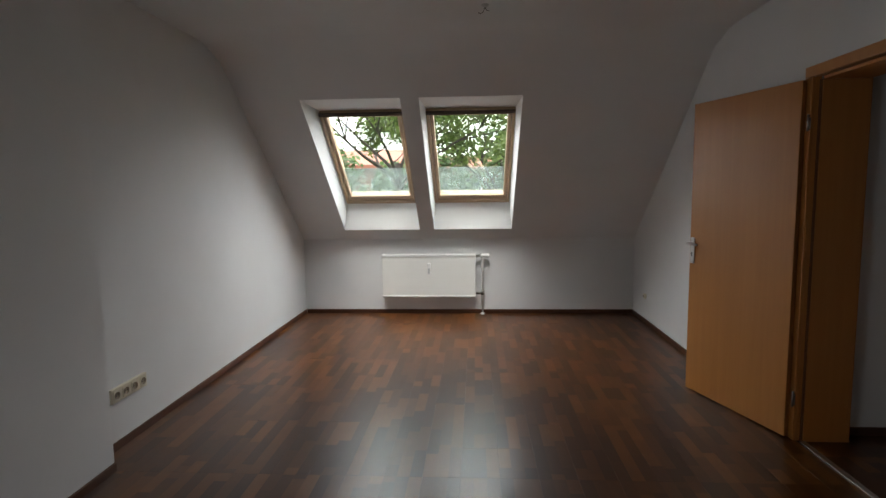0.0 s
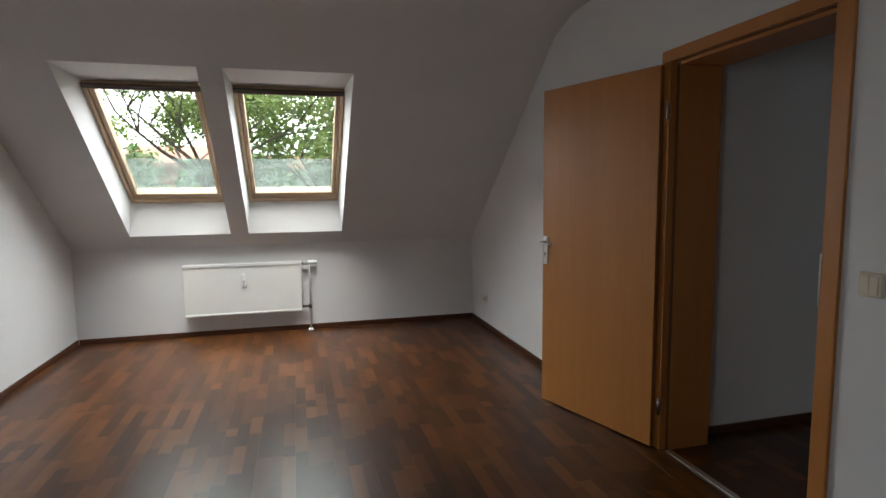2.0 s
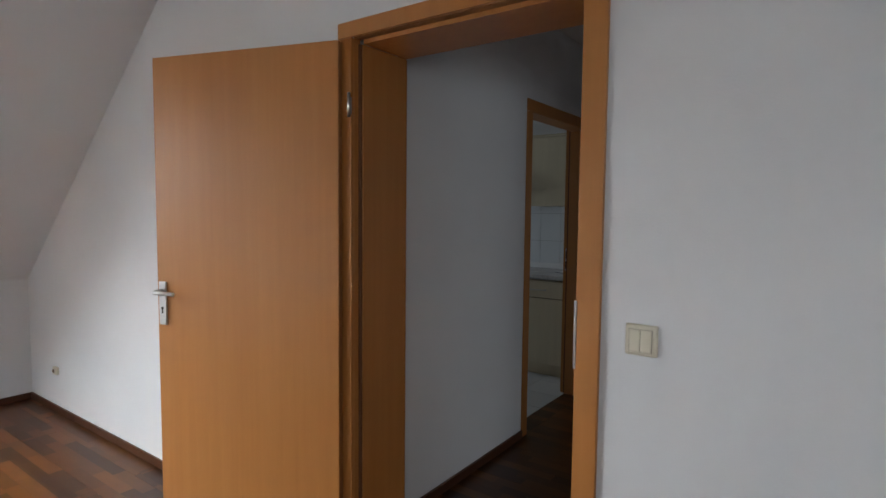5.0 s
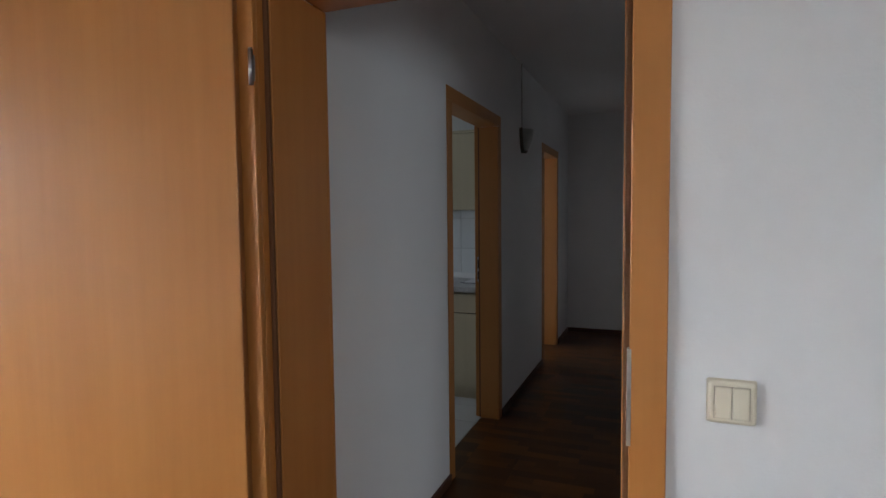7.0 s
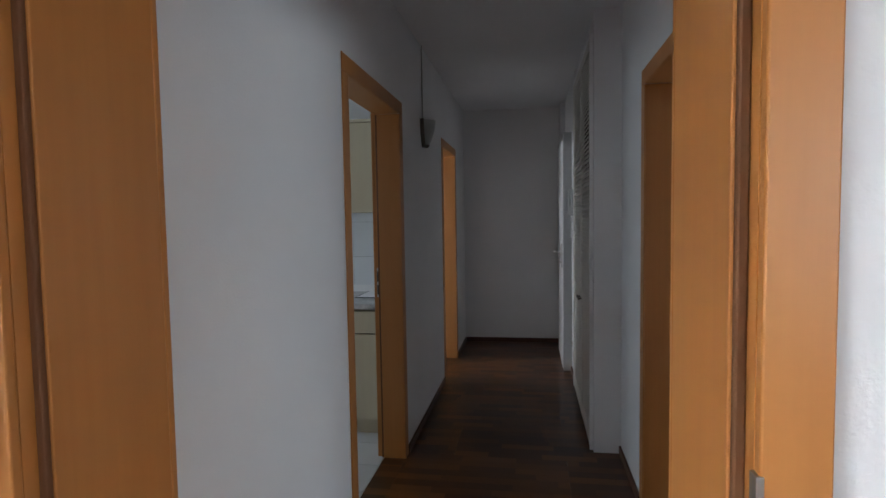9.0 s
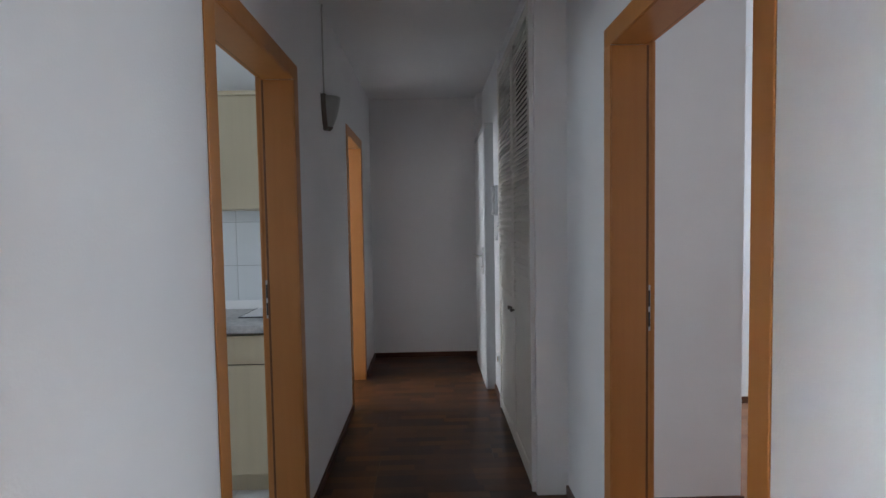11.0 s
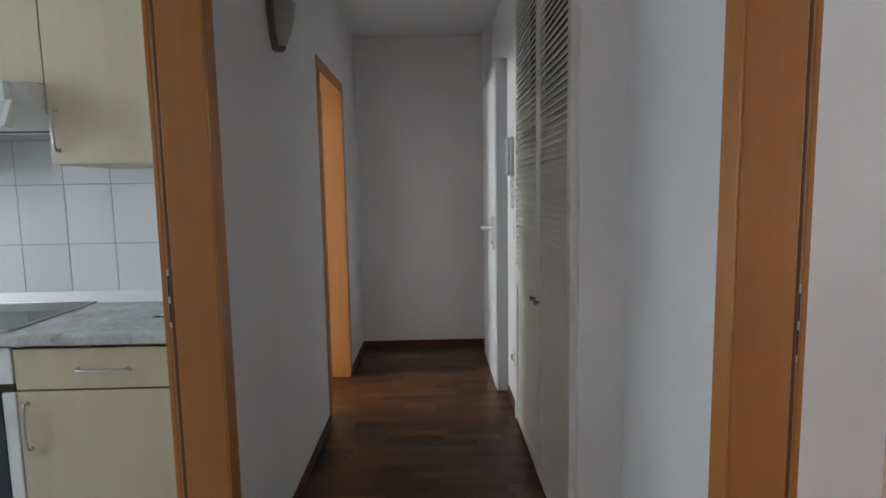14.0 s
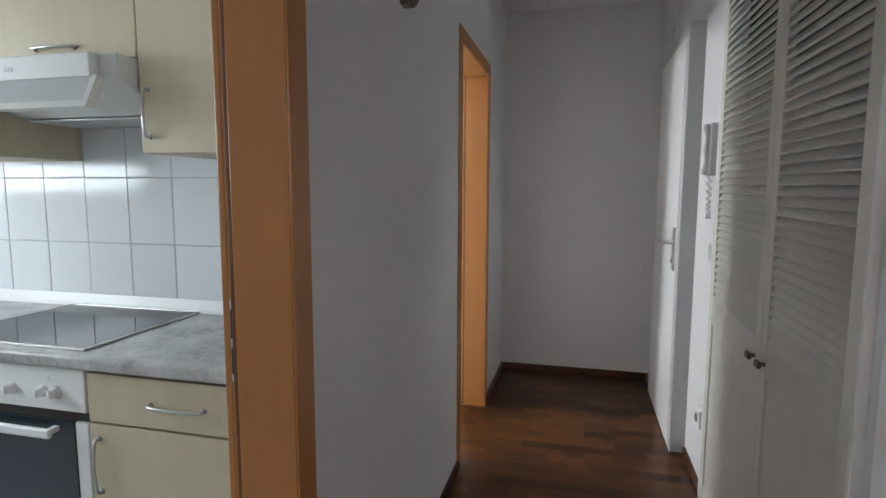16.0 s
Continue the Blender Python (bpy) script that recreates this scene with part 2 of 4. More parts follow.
ROOF_TILE = plain("clay_roof_tile", (0.20, 0.070, 0.038), 0.8, scale=8, vary=0.3)
RENDER_GREY = plain("grey_render", (0.42, 0.41, 0.39), 0.9, scale=4, vary=0.15)
DARK_PANE = plain("dark_far_pane", (0.05, 0.06, 0.07), 0.1)

# ---- builders ----


def add_box(bm, x0, y0, z0, x1, y1, z1, bevel=0.0, seg=2, m=None):
    verts = bmesh.ops.create_cube(bm, size=1.0)["verts"]
    for v in verts:
        v.co = Vector((x0 + (v.co.x + 0.5) * (x1 - x0), y0 + (v.co.y + 0.5) * (y1 - y0), z0 + (v.co.z + 0.5) * (z1 - z0)))
    if bevel:
        edges = list({e for v in verts for e in v.link_edges})
        out = bmesh.ops.bevel(bm, geom=edges, offset=bevel, segments=seg, affect="EDGES", profile=0.5)
        verts = list({v for f in out["faces"] for v in f.verts} | {v for v in verts if v.is_valid})
    if m is not None:
        bmesh.ops.transform(bm, matrix=m, verts=verts)
    return verts


def box(*a, **k):
    bm = bmesh.new()
    add_box(bm, *a, **k)
    return bm


def boxes(*rows, bevel=0.0):
    bm = bmesh.new()
    for r in rows:
        add_box(bm, *r, bevel=bevel)
    return bm


def tube(points, radius, seg=10, caps=True):
    """A round bar along points; radius is one number or one for each point."""
    bm = bmesh.new()
    pts = [Vector(p) for p in points]
    rad = radius if isinstance(radius, (list, tuple)) else [radius] * len(pts)
    rings, side = [], None
    for i, p in enumerate(pts):
        d = (pts[min(i + 1, len(pts) - 1)] - pts[max(i - 1, 0)]).normalized()
        if side is None:
            side = d.orthogonal().normalized()
        side = (side - d * side.dot(d)).normalized()
        up = d.cross(side)
        rings.append([bm.verts.new(p + (side * math.cos(a) + up * math.sin(a)) * rad[i]) for a in (2 * math.pi * k / seg for k in range(seg))])
    for a, b in zip(rings, rings[1:]):
        for k in range(seg):
            bm.faces.new((a[k], a[(k + 1) % seg], b[(k + 1) % seg], b[k])).smooth = True
    if caps:
        bm.faces.new(rings[0][::-1]), bm.faces.new(rings[-1])
    return bm


def lathe(profile, seg=24, arc=2 * math.pi):
    """Turns (r, z) pairs about z."""
    bm = bmesh.new()
    full = abs(arc - 2 * math.pi) < 1e-6
    n = seg if full else seg + 1
    rings = [[bm.verts.new((r * math.cos(arc * k / seg), r * math.sin(arc * k / seg), z)) for k in range(n)] for r, z in profile]
    for a, b in zip(rings, rings[1:]):
        for k in range(seg):
            j = (k + 1) % n
            bm.faces.new((a[k], a[j], b[j], b[k])).smooth = True
    bmesh.ops.remove_doubles(bm, verts=bm.verts, dist=1e-5)
    return bm


def prism(outline, axis, lo, hi):
    """Extrudes an outline in the plane across axis ('x' or 'y') from lo to hi."""
    bm = bmesh.new()
    put = (lambda a, b, c: (c, a, b)) if axis == "x" else (lambda a, b, c: (a, c, b))
    r0 = [bm.verts.new(put(a, b, lo)) for a, b in outline]
    r1 = [bm.verts.new(put(a, b, hi)) for a, b in outline]
    k = len(outline)
    for i in range(k):
        bm.faces.new((r0[i], r0[(i + 1) % k], r1[(i + 1) % k], r1[i]))
    bm.faces.new(r0[::-1]), bm.faces.new(r1)
    bmesh.ops.recalc_face_normals(bm, faces=bm.faces)
    return bm


def moved(bm, m):
    bmesh.ops.transform(bm, matrix=m, verts=bm.verts)
    return bm


def joined(*parts):
    out = bmesh.new()
    for bm in parts:
        me = bpy.data.meshes.new("scratch")
        bm.to_mesh(me)
        out.from_mesh(me)
        bpy.data.meshes.remove(me)
        bm.free()
    return out


ROOTS = {}


def thing(name, x, y, z, label, category, group="", rz=0, kind=""):
    ob = new(name)
    ob.empty_display_size = 0.1
    ob.matrix_basis = pose(x, y, z, 0, 0, rz)
    ROOTS[ob] = ob.matrix_basis.copy()
    return tagged(ob, label, category, group, kind)


def part(name, bm, mat, parent=None, label="", local=False):
    """Links a bmesh, given in world metres (local: in the thing's own), as one mesh object."""
    if parent is not None and not local:
        bmesh.ops.transform(bm, matrix=ROOTS[parent].inverted(), verts=bm.verts)
    me = bpy.data.meshes.new(name)
    bm.to_mesh(me)
    bm.free()
    me.materials.append(mat)
    ob = new(name, me)
    if parent is not None:
        ob.parent = parent
        ROOTS[ob] = ROOTS[parent]
    else:
        ROOTS[ob] = Matrix.Identity(4)
    if label:
        tagged(ob, label)
    return ob


def structure(name, bm, mat, label, category):
    return tagged(part(name, bm, mat), label, category, kind="structure")


def bow_handle(parent, a, b, out, r=0.005):
    """A bent bar handle from a to b that stands off by the vector out."""
    a, b, out = Vector(a), Vector(b), Vector(out)
    pts = [a, a + out * 0.6] + [a.lerp(b, t) + out * (0.75 + 0.25 * math.sin(math.pi * t)) for t in (0.06, 0.2, 0.35, 0.5, 0.65, 0.8, 0.94)] + [b + out * 0.6, b]
    feet = [tube([p, p + out * 0.35], r * 1.7, 10) for p in (a, b)]
    return part("handle", joined(tube(pts, r, 8), *feet), STEEL, parent, "satin steel bow handle")


# ---- structure ----
CEIL = 2.55
SLOPE, KNEE, NORTH = 0.814, 0.875, 3.17


def slope_z(y, off=0.0):
    return KNEE + (NORTH - y) * SLOPE + off


ROOF = 0.34
# side walls follow the slope of the roof
EAST_D = 0.265
structure("wall_east", prism([(-4.9, 0), (-0.972, 0), (-0.972, 2.02), (-0.07, 2.02), (-0.07, 0), (3.45, 0), (3.45, slope_z(3.45, 0.2)), (1.1, CEIL + 0.2), (-4.9, CEIL + 0.2)], "x", 0.0, EAST_D),
          WALL, "white woodchip wall with a doorway to the hall", "wall")
structure("wall_west", joined(
    prism([(-0.564, 0), (3.45, 0), (3.45, slope_z(3.45, 0.2)), (1.1, CEIL + 0.2), (-0.564, CEIL + 0.2)], "x", -4.05, -3.815),
    boxes((-4.05, -4.9, 0, -3.669, -0.564, CEIL + 0.2))),
    WALL, "white woodchip wall with a shallow chimney step", "wall")
structure("wall_north", prism([(NORTH, 0), (3.45, 0), (3.45, slope_z(3.45, 0.3)), (NORTH + 0.02, slope_z(NORTH) + 0.25), (NORTH, KNEE)], "x", -3.815, 0.0),
          WALL, "low white knee wall under the roof slope", "wall")
structure("wall_south", boxes((-3.669, -4.9, 0, 0, -4.7, CEIL + 0.2)), WALL, "white wall at the back of the room", "wall")

# roof slope with a soft bend into the flat ceiling and two window shafts
WX = ((-3.285, -2.428, -3.246, -2.452), (-2.268, -1.397, -2.249, -1.426))
WY0, WY1, WO0, WO1 = 1.532, 3.022, 1.982, 3.032


def roof_slope():
    bm = bmesh.new()
    face = lambda *p: bm.faces.new([bm.verts.new(q) for q in p])
    x0, x1 = -3.815, 0.0
    bend = [(0.85, CEIL), (0.97, CEIL - 0.010), (1.08, CEIL - 0.045), (1.20, slope_z(1.20) - 0.006), (1.32, slope_z(1.32)), (WY0, slope_z(WY0))]
    for (ya, za), (yb, zb) in zip(bend, bend[1:]):
        f = face((x0, ya, za), (x1, ya, za), (x1, yb, zb), (x0, yb, zb))
        f.smooth = True
    def strip(xa, xb, ya, yb, off=0.0):
        face((xa, ya, slope_z(ya, off)), (xb, ya, slope_z(ya, off)), (xb, yb, slope_z(yb, off)), (xa, yb, slope_z(yb, off)))
    cuts = [x0, WX[0][0], WX[0][1], WX[1][0], WX[1][1], x1]
    for i in (0, 2, 4):
        strip(cuts[i], cuts[i + 1], WY0, WY1)
    strip(x0, x1, WY1, NORTH)
    cuts = [x0, WX[0][2], WX[0][3], WX[1][2], WX[1][3], x1]
    strip(x0, x1, 0.9, WO0, ROOF)
    strip(x0, x1, WO1, 3.6, ROOF)
    for i in (0, 2, 4):
        strip(cuts[i], cuts[i + 1], WO0, WO1, ROOF)
    for a, b, c, d in WX:
        q = [(a, WY0, slope_z(WY0)), (b, WY0, slope_z(WY0)), (b, WY1, slope_z(WY1)), (a, WY1, slope_z(WY1))]
        o = [(c, WO0, slope_z(WO0, ROOF)), (d, WO0, slope_z(WO0, ROOF)), (d, WO1, slope_z(WO1, ROOF)), (c, WO1, slope_z(WO1, ROOF))]
        for k in range(4):
            face(q[k], q[(k + 1) % 4], o[(k + 1) % 4], o[k]).material_index = 1
    bmesh.ops.remove_doubles(bm, verts=bm.verts, dist=1e-5)
    return bm


structure("ceiling_slope", roof_slope(), WALL, "white sloping attic ceiling with two window shafts", "ceiling").data.materials.append(LINING)
structure("ceiling", boxes((-4.05, -4.9, CEIL, 0.17, 0.85, CEIL + 0.2)), WALL, "flat white ceiling of the attic room", "ceiling")
structure("ceiling_hall", boxes((0.17, -4.9, CEIL + 0.01, 5.75, 2.75, CEIL + 0.2)), WALL, "flat white ceiling over hall and side rooms", "ceiling")

H = CEIL + 0.05
structure("wall_hall_north", prism([(EAST_D, 0), (1.555, 0), (1.555, 2.02), (2.50, 2.02), (2.50, 0), (4.01, 0), (4.01, 2.02), (4.79, 2.02), (4.79, 0), (5.55, 0), (5.55, H), (EAST_D, H)], "y", 0.0, 0.15),
          WALL, "white hall wall with two doorways", "wall")
structure("wall_hall_end", boxes((5.53, -1.3, 0, 5.75, 0.0, H)), WALL, "plain white end wall of the hall", "wall")
structure("wall_hall_south", prism([(EAST_D, 0), (1.12, 0), (1.12, 2.02), (2.068, 2.02), (2.068, 0), (2.688, 0), (2.688, H), (EAST_D, H)], "y", -1.40, -1.245),
          WALL, "white hall wall with a doorway", "wall")
structure("wall_closet_pier", boxes((2.688, -1.40, 0, 2.718, -1.09, H)), WALL, "narrow white pier beside the closet", "wall")
structure("wall_closet_side", boxes((2.545, -2.025, 0, 2.70, -1.40, H)), WALL_SOUTH, "warm white side wall of the closet box", "wall")
structure("wall_closet_back", boxes((2.70, -2.025, 0, 3.95, -1.93, H)), WALL_SOUTH, "warm white back wall of the closet box", "wall")
structure("wall_closet_head", boxes((2.718, -1.25, 2.445, 3.99, -1.10, H)), WALL, "white wall strip above the closet doors", "wall")
structure("wall_entry", boxes((3.99, -1.25, 0, 4.42, -1.09, CEIL + 0.05), (4.42, -1.25, 2.10, 5.30, -1.09, CEIL + 0.05), (5.30, -1.25, 0, 5.53, -1.04, CEIL + 0.05)),
          WALL, "white hall wall around the flat's entrance door", "wall")
structure("wall_south_room_east", boxes((3.95, -4.9, 0, 4.15, -1.93, H)), WALL, "bright white wall of the side room", "wall")
structure("wall_south_room_south", boxes((EAST_D, -4.9, 0, 3.95, -4.7, H)), WALL, "white back wall of the side room", "wall")
structure("wall_kitchen_east", boxes((3.32, 0.15, 0, 3.6, 2.75, H)), PAINT, "smooth white kitchen wall behind the units", "wall")
structure("wall_kitchen_north", boxes((EAST_D, 2.6, 0, 3.32, 2.75, H)), PAINT, "smooth white kitchen wall", "wall")
# unseen; added to stop skylight coming in above the sloping east wall
structure("wall_kitchen_west", boxes((EAST_D + 0.002, 0.15, 0, EAST_D + 0.1, 2.6, CEIL + 0.005)), PAINT, "smooth white kitchen wall, unseen, added to shut out the sky", "wall")
structure("wall_bathroom_east", boxes((5.55, 0.0, 0, 5.75, 2.75, H)), PAINT, "white wall of the room behind the far doorway", "wall")
structure("wall_bathroom_north", boxes((3.6, 2.6, 0, 5.55, 2.75, H)), PAINT, "white wall of the room behind the far doorway", "wall")
structure("lower_storeys", boxes((-4.05, -4.9, -5.6, 5.75, 3.45, -0.16)), RENDER_GREY, "grey rendered storeys below the flat", "building")

# skirting boards
skirts = [(-3.80, 3.157, 0.0, 0, 3.17), (-0.013, -0.018, 0.0, 0, 3.157), (-0.013, -4.7, 0, 0, -1.024), (-3.815, -0.564, 0, -3.802, 3.157),
          (-3.669, -4.7, 0, -3.656, -0.564), (-3.815, -0.564, 0, -3.669, -0.551),
          (EAST_D, -0.013, 0, 1.519, 0), (2.536, -0.013, 0, 3.965, 0), (4.84, -0.013, 0, 5.53, 0), (5.517, -1.04, 0, 5.53, -0.013),
          (EAST_D, -1.245, 0, 1.085, -1.232), (2.102, -1.245, 0, 2.688, -1.232), (3.995, -1.09, 0, 4.39, -1.077), (5.32, -1.04, 0, 5.517, -1.027), (3.937, -4.7, 0, 3.95, -2.025), (2.532, -2.038, 0, 2.545, -1.40)]
for a, b, _, c, d in skirts:
    structure("baseboard", box(a, b, 0.0, c, d, 0.048, bevel=0.003), SKIRT, "dark brown wooden skirting board", "baseboard")

# doorway trims
DOOR_H = 1.985


def door_frame(name, x, y, rz, w, depth, leaf_front, label, strike=True):
    root = thing(name, x, y, 0, label, "door", kind="structure", rz=rz)
    proud, width = (0.016, 0.068) if leaf_front else (0.006, 0.073)
    r0, r1 = (0.0, 0.031) if leaf_front else (depth - 0.023, depth)
    s0, s1 = (0.031, depth) if leaf_front else (0.0, depth - 0.023)
    for side in (0, 1):
        f = (lambda a, b: (a, b)) if side == 0 else (lambda a, b: (w - b, w - a))
        a, b = f(-0.034, 0.0)
        part("jamb", box(a, s0, 0, b, s1, DOOR_H, bevel=0.002), BEECH, root, local=True)
        a, b = f(-0.034, -0.016)
        part("rebate", box(a, r0, 0, b, r1, DOOR_H + 0.016), BEECH, root, local=True)
        a, b = f(-0.016, -0.003)
        gy = s0 - 0.011 if leaf_front else s1
        part("seal", box(a, gy, 0, b, gy + 0.011, DOOR_H, bevel=0.003), SEAL, root, "brown rubber door seal", local=True)
        for y0, y1 in ((-proud, 0.0), (depth, depth + 0.016)):
            inner = -0.016 if (y0 < 0) == leaf_front else 0.0
            a, b = f(-width + inner, inner)
            part("casing", box(a, y0, 0, b, y1, DOOR_H - min(inner, 0), bevel=0.0028, seg=2), BEECH, root, local=True)
    part("head_jamb", box(0, s0, DOOR_H, w, s1, DOOR_H + 0.034, bevel=0.002), BEECH, root, local=True)
    part("head_rebate", box(-0.016, r0, DOOR_H + 0.016, w + 0.016, r1, DOOR_H + 0.034), BEECH_DARK, root, local=True)
    for y0, y1 in ((-proud, 0.0), (depth, depth + 0.016)):
        inner = 0.016 if (y0 < 0) == leaf_front else 0.0
        part("head_casing", box(-width - inner, y0, DOOR_H + inner + 0.0015, w + width + inner, y1, DOOR_H + width + inner * 0.3, bevel=0.0028, seg=2), BEECH, root, local=True)
    return root


def strike_plate(root, x, y, z, face):
    """Steel strike plate with two slots, on a jamb; face is +1 or -1 along the thing's x."""
    t = 0.002 * face
    st = part("strike_plate", box(min(x, x + t), y - 0.0075, z - 0.085, max(x, x + t), y + 0.0075, z + 0.085, bevel=0.0008), STEEL, root, "brushed steel strike plate", local=True)
    for z0, z1 in ((z + 0.005, z + 0.065), (z - 0.07, z - 0.015)):
        part("slot", box(min(x + t, x + 1.6 * t), y - 0.0055, z0, max(x + t, x + 1.6 * t), y + 0.0055, z1), GROOVE, st, "dark latch slot", local=True)


d1 = door_frame("door_1", 0, -0.104, -90, 0.834, EAST_D, True, "beech veneered door standing open into the attic room")
d2 = door_frame("door_2", 1.588, 0, 0, 0.878, 0.15, False, "beech door frame to the kitchen, leaf out of sight")
d3 = door_frame("door_3", 4.04, 0, 0, 0.72, 0.15, False, "beech door frame at the far end of the hall")
d4 = door_frame("door_4", 2.034, -1.245, 180, 0.880, 0.15, False, "beech door frame to the side room, leaf out of sight")
strike_plate(d2, 0.878 + 0.016, 0.1415, 1.03, -1)
strike_plate(d4, -0.016, 0.1415, 1.03, 1)
part("strike_plate", box(0.834 + 0.012, -0.018, 0.952, 0.834 + 0.020, 0.0, 1.142, bevel=0.001), STEEL, d1, "brushed steel strike plate", local=True)

# open leaf of the first door
LEAF_AT, LEAF_TURN = (-0.046, -0.054), 107.5
lm = pose(LEAF_AT[0], LEAF_AT[1], 0, 0, 0, LEAF_TURN)
leaf = part("leaf", joined(moved(box(0, -0.026, 0.008, 0.843, 0, 1.99, bevel=0.003), lm), moved(box(0.013, -0.040, 0.008, 0.83, -0.026, 1.977, bevel=0.002), lm)), BEECH, d1)
part("edge_band", moved(box(-0.001, -0.0255, 0.012, 0.0, -0.002, 1.986), lm), BEECH_DARK, leaf)
plate = moved(box(0.792, 0.0, 0.905, 0.830, 0.009, 1.085, bevel=0.004), lm)
part("lock_plate", plate, ALU, leaf, "aluminium lock plate")
lever = tube([(0.811, 0.009, 1.045), (0.811, 0.045, 1.045), (0.804, 0.055, 1.045), (0.782, 0.058, 1.045), (0.707, 0.058, 1.043)], [0.010, 0.009, 0.009, 0.009, 0.008], 12)
part("lever", moved(lever, lm), ALU, leaf, "aluminium lever handle")
part("keyhole", moved(joined(tube([(0.811, 0.009, 0.975), (0.811, 0.0105, 0.975)], 0.006, 12), box(0.808, 0.009, 0.953, 0.814, 0.0105, 0.973)), lm), GROOVE, leaf)
for z in (0.24, 1.76):
    part("hinge", joined(tube([(-0.028, -0.089, z - 0.042), (-0.028, -0.089, z + 0.042)], 0.0058, 12), tube([(-0.028, -0.089, z + 0.042), (-0.028, -0.089, z + 0.046)], 0.005, 10),
                         box(-0.027, -0.0915, z - 0.03, -0.0155, -0.0865, z + 0.03)), STEEL, d1, "steel barrel hinge")
structure("trim_threshold", box(0.012, -0.938, 0.0005, 0.044, -0.104, 0.006, bevel=0.002), ALU, "thin aluminium threshold strip", "threshold")

# roof windows
def roof_window(name, c, d, label):
    y0, y1 = WO0, WO1
    L = math.hypot(y1 - y0, (y1 - y0) * SLOPE)
    root = thing(name, c, y1, slope_z(y1, ROOF), label, "window", kind="structure")
    # own axes: x across, v up the slope, n outwards
    v = Vector((0, -1, SLOPE)).normalized()
    n = Vector((0, SLOPE, 1)).normalized()
    m = Matrix(((1, v.x, n.x, c), (0, v.y, n.y, y1), (0, v.z, n.z, slope_z(y1, ROOF)), (0, 0, 0, 1)))
    w = d - c
    def bar(nm, x0, v0, x1, v1, n0, n1, mat, parent, lab="", bv=0.004):
        return part(nm, moved(box(x0, v0, n0, x1, v1, n1, bevel=bv), m), mat, parent, lab)
    bar("frame_left", 0.0, 0, 0.030, L, -0.045, 0.05, PINE, root)
    bar("frame_right", w - 0.030, 0, w, L, -0.045, 0.05, PINE, root)
    bar("frame_bottom", 0.030, 0, w - 0.030, 0.05, -0.045, 0.05, PINE, root)
    bar("frame_top", 0.030, L - 0.02, w - 0.030, L, -0.045, 0.05, PINE, root)
    bar("sash_bottom", 0.034, 0.053, w - 0.034, 0.112, -0.03, 0.045, PINE, root)
    bar("sash_left", 0.034, 0.112, 0.066, L - 0.062, -0.03, 0.045, PINE, root)
    bar("sash_right", w - 0.066, 0.112, w - 0.034, L - 0.062, -0.03, 0.045, PINE, root)
    bar("sash_top", 0.034, L - 0.062, w - 0.034, L - 0.022, -0.03, 0.045, PINE, root)
    bar("vent_flap", 0.002, L - 0.026, w - 0.002, L + 0.012, -0.062, -0.046, TIMBER_DARK, root, "dark brown ventilation flap")
    bar("shadow_gap", 0.0303, 0.0, 0.0337, L - 0.03, -0.02, 0.02, GROOVE, root, bv=0)
    bar("shadow_gap", w - 0.0337, 0.0, w - 0.0303, L - 0.03, -0.02, 0.02, GROOVE, root, bv=0)
    pane = bar("pane", 0.064, 0.110, w - 0.064, L - 0.060, 0.0, 0.004, PANE, root, "clear glass pane", bv=0)
    pane.visible_shadow = False
    film = bar("film", 0.067, 0.114, w - 0.067, 0.114 + (L - 0.174) * 0.36, 0.006, 0.0066, FILM, root, "milky greenish film on the lower glass", bv=0)
    film.visible_shadow = False
    return root


roof_window("window_1", WX[0][2], WX[0][3], "pine roof window with clear glass, lower third hazy")
roof_window("window_2", WX[1][2], WX[1][3], "pine roof window with clear glass, lower third hazy")

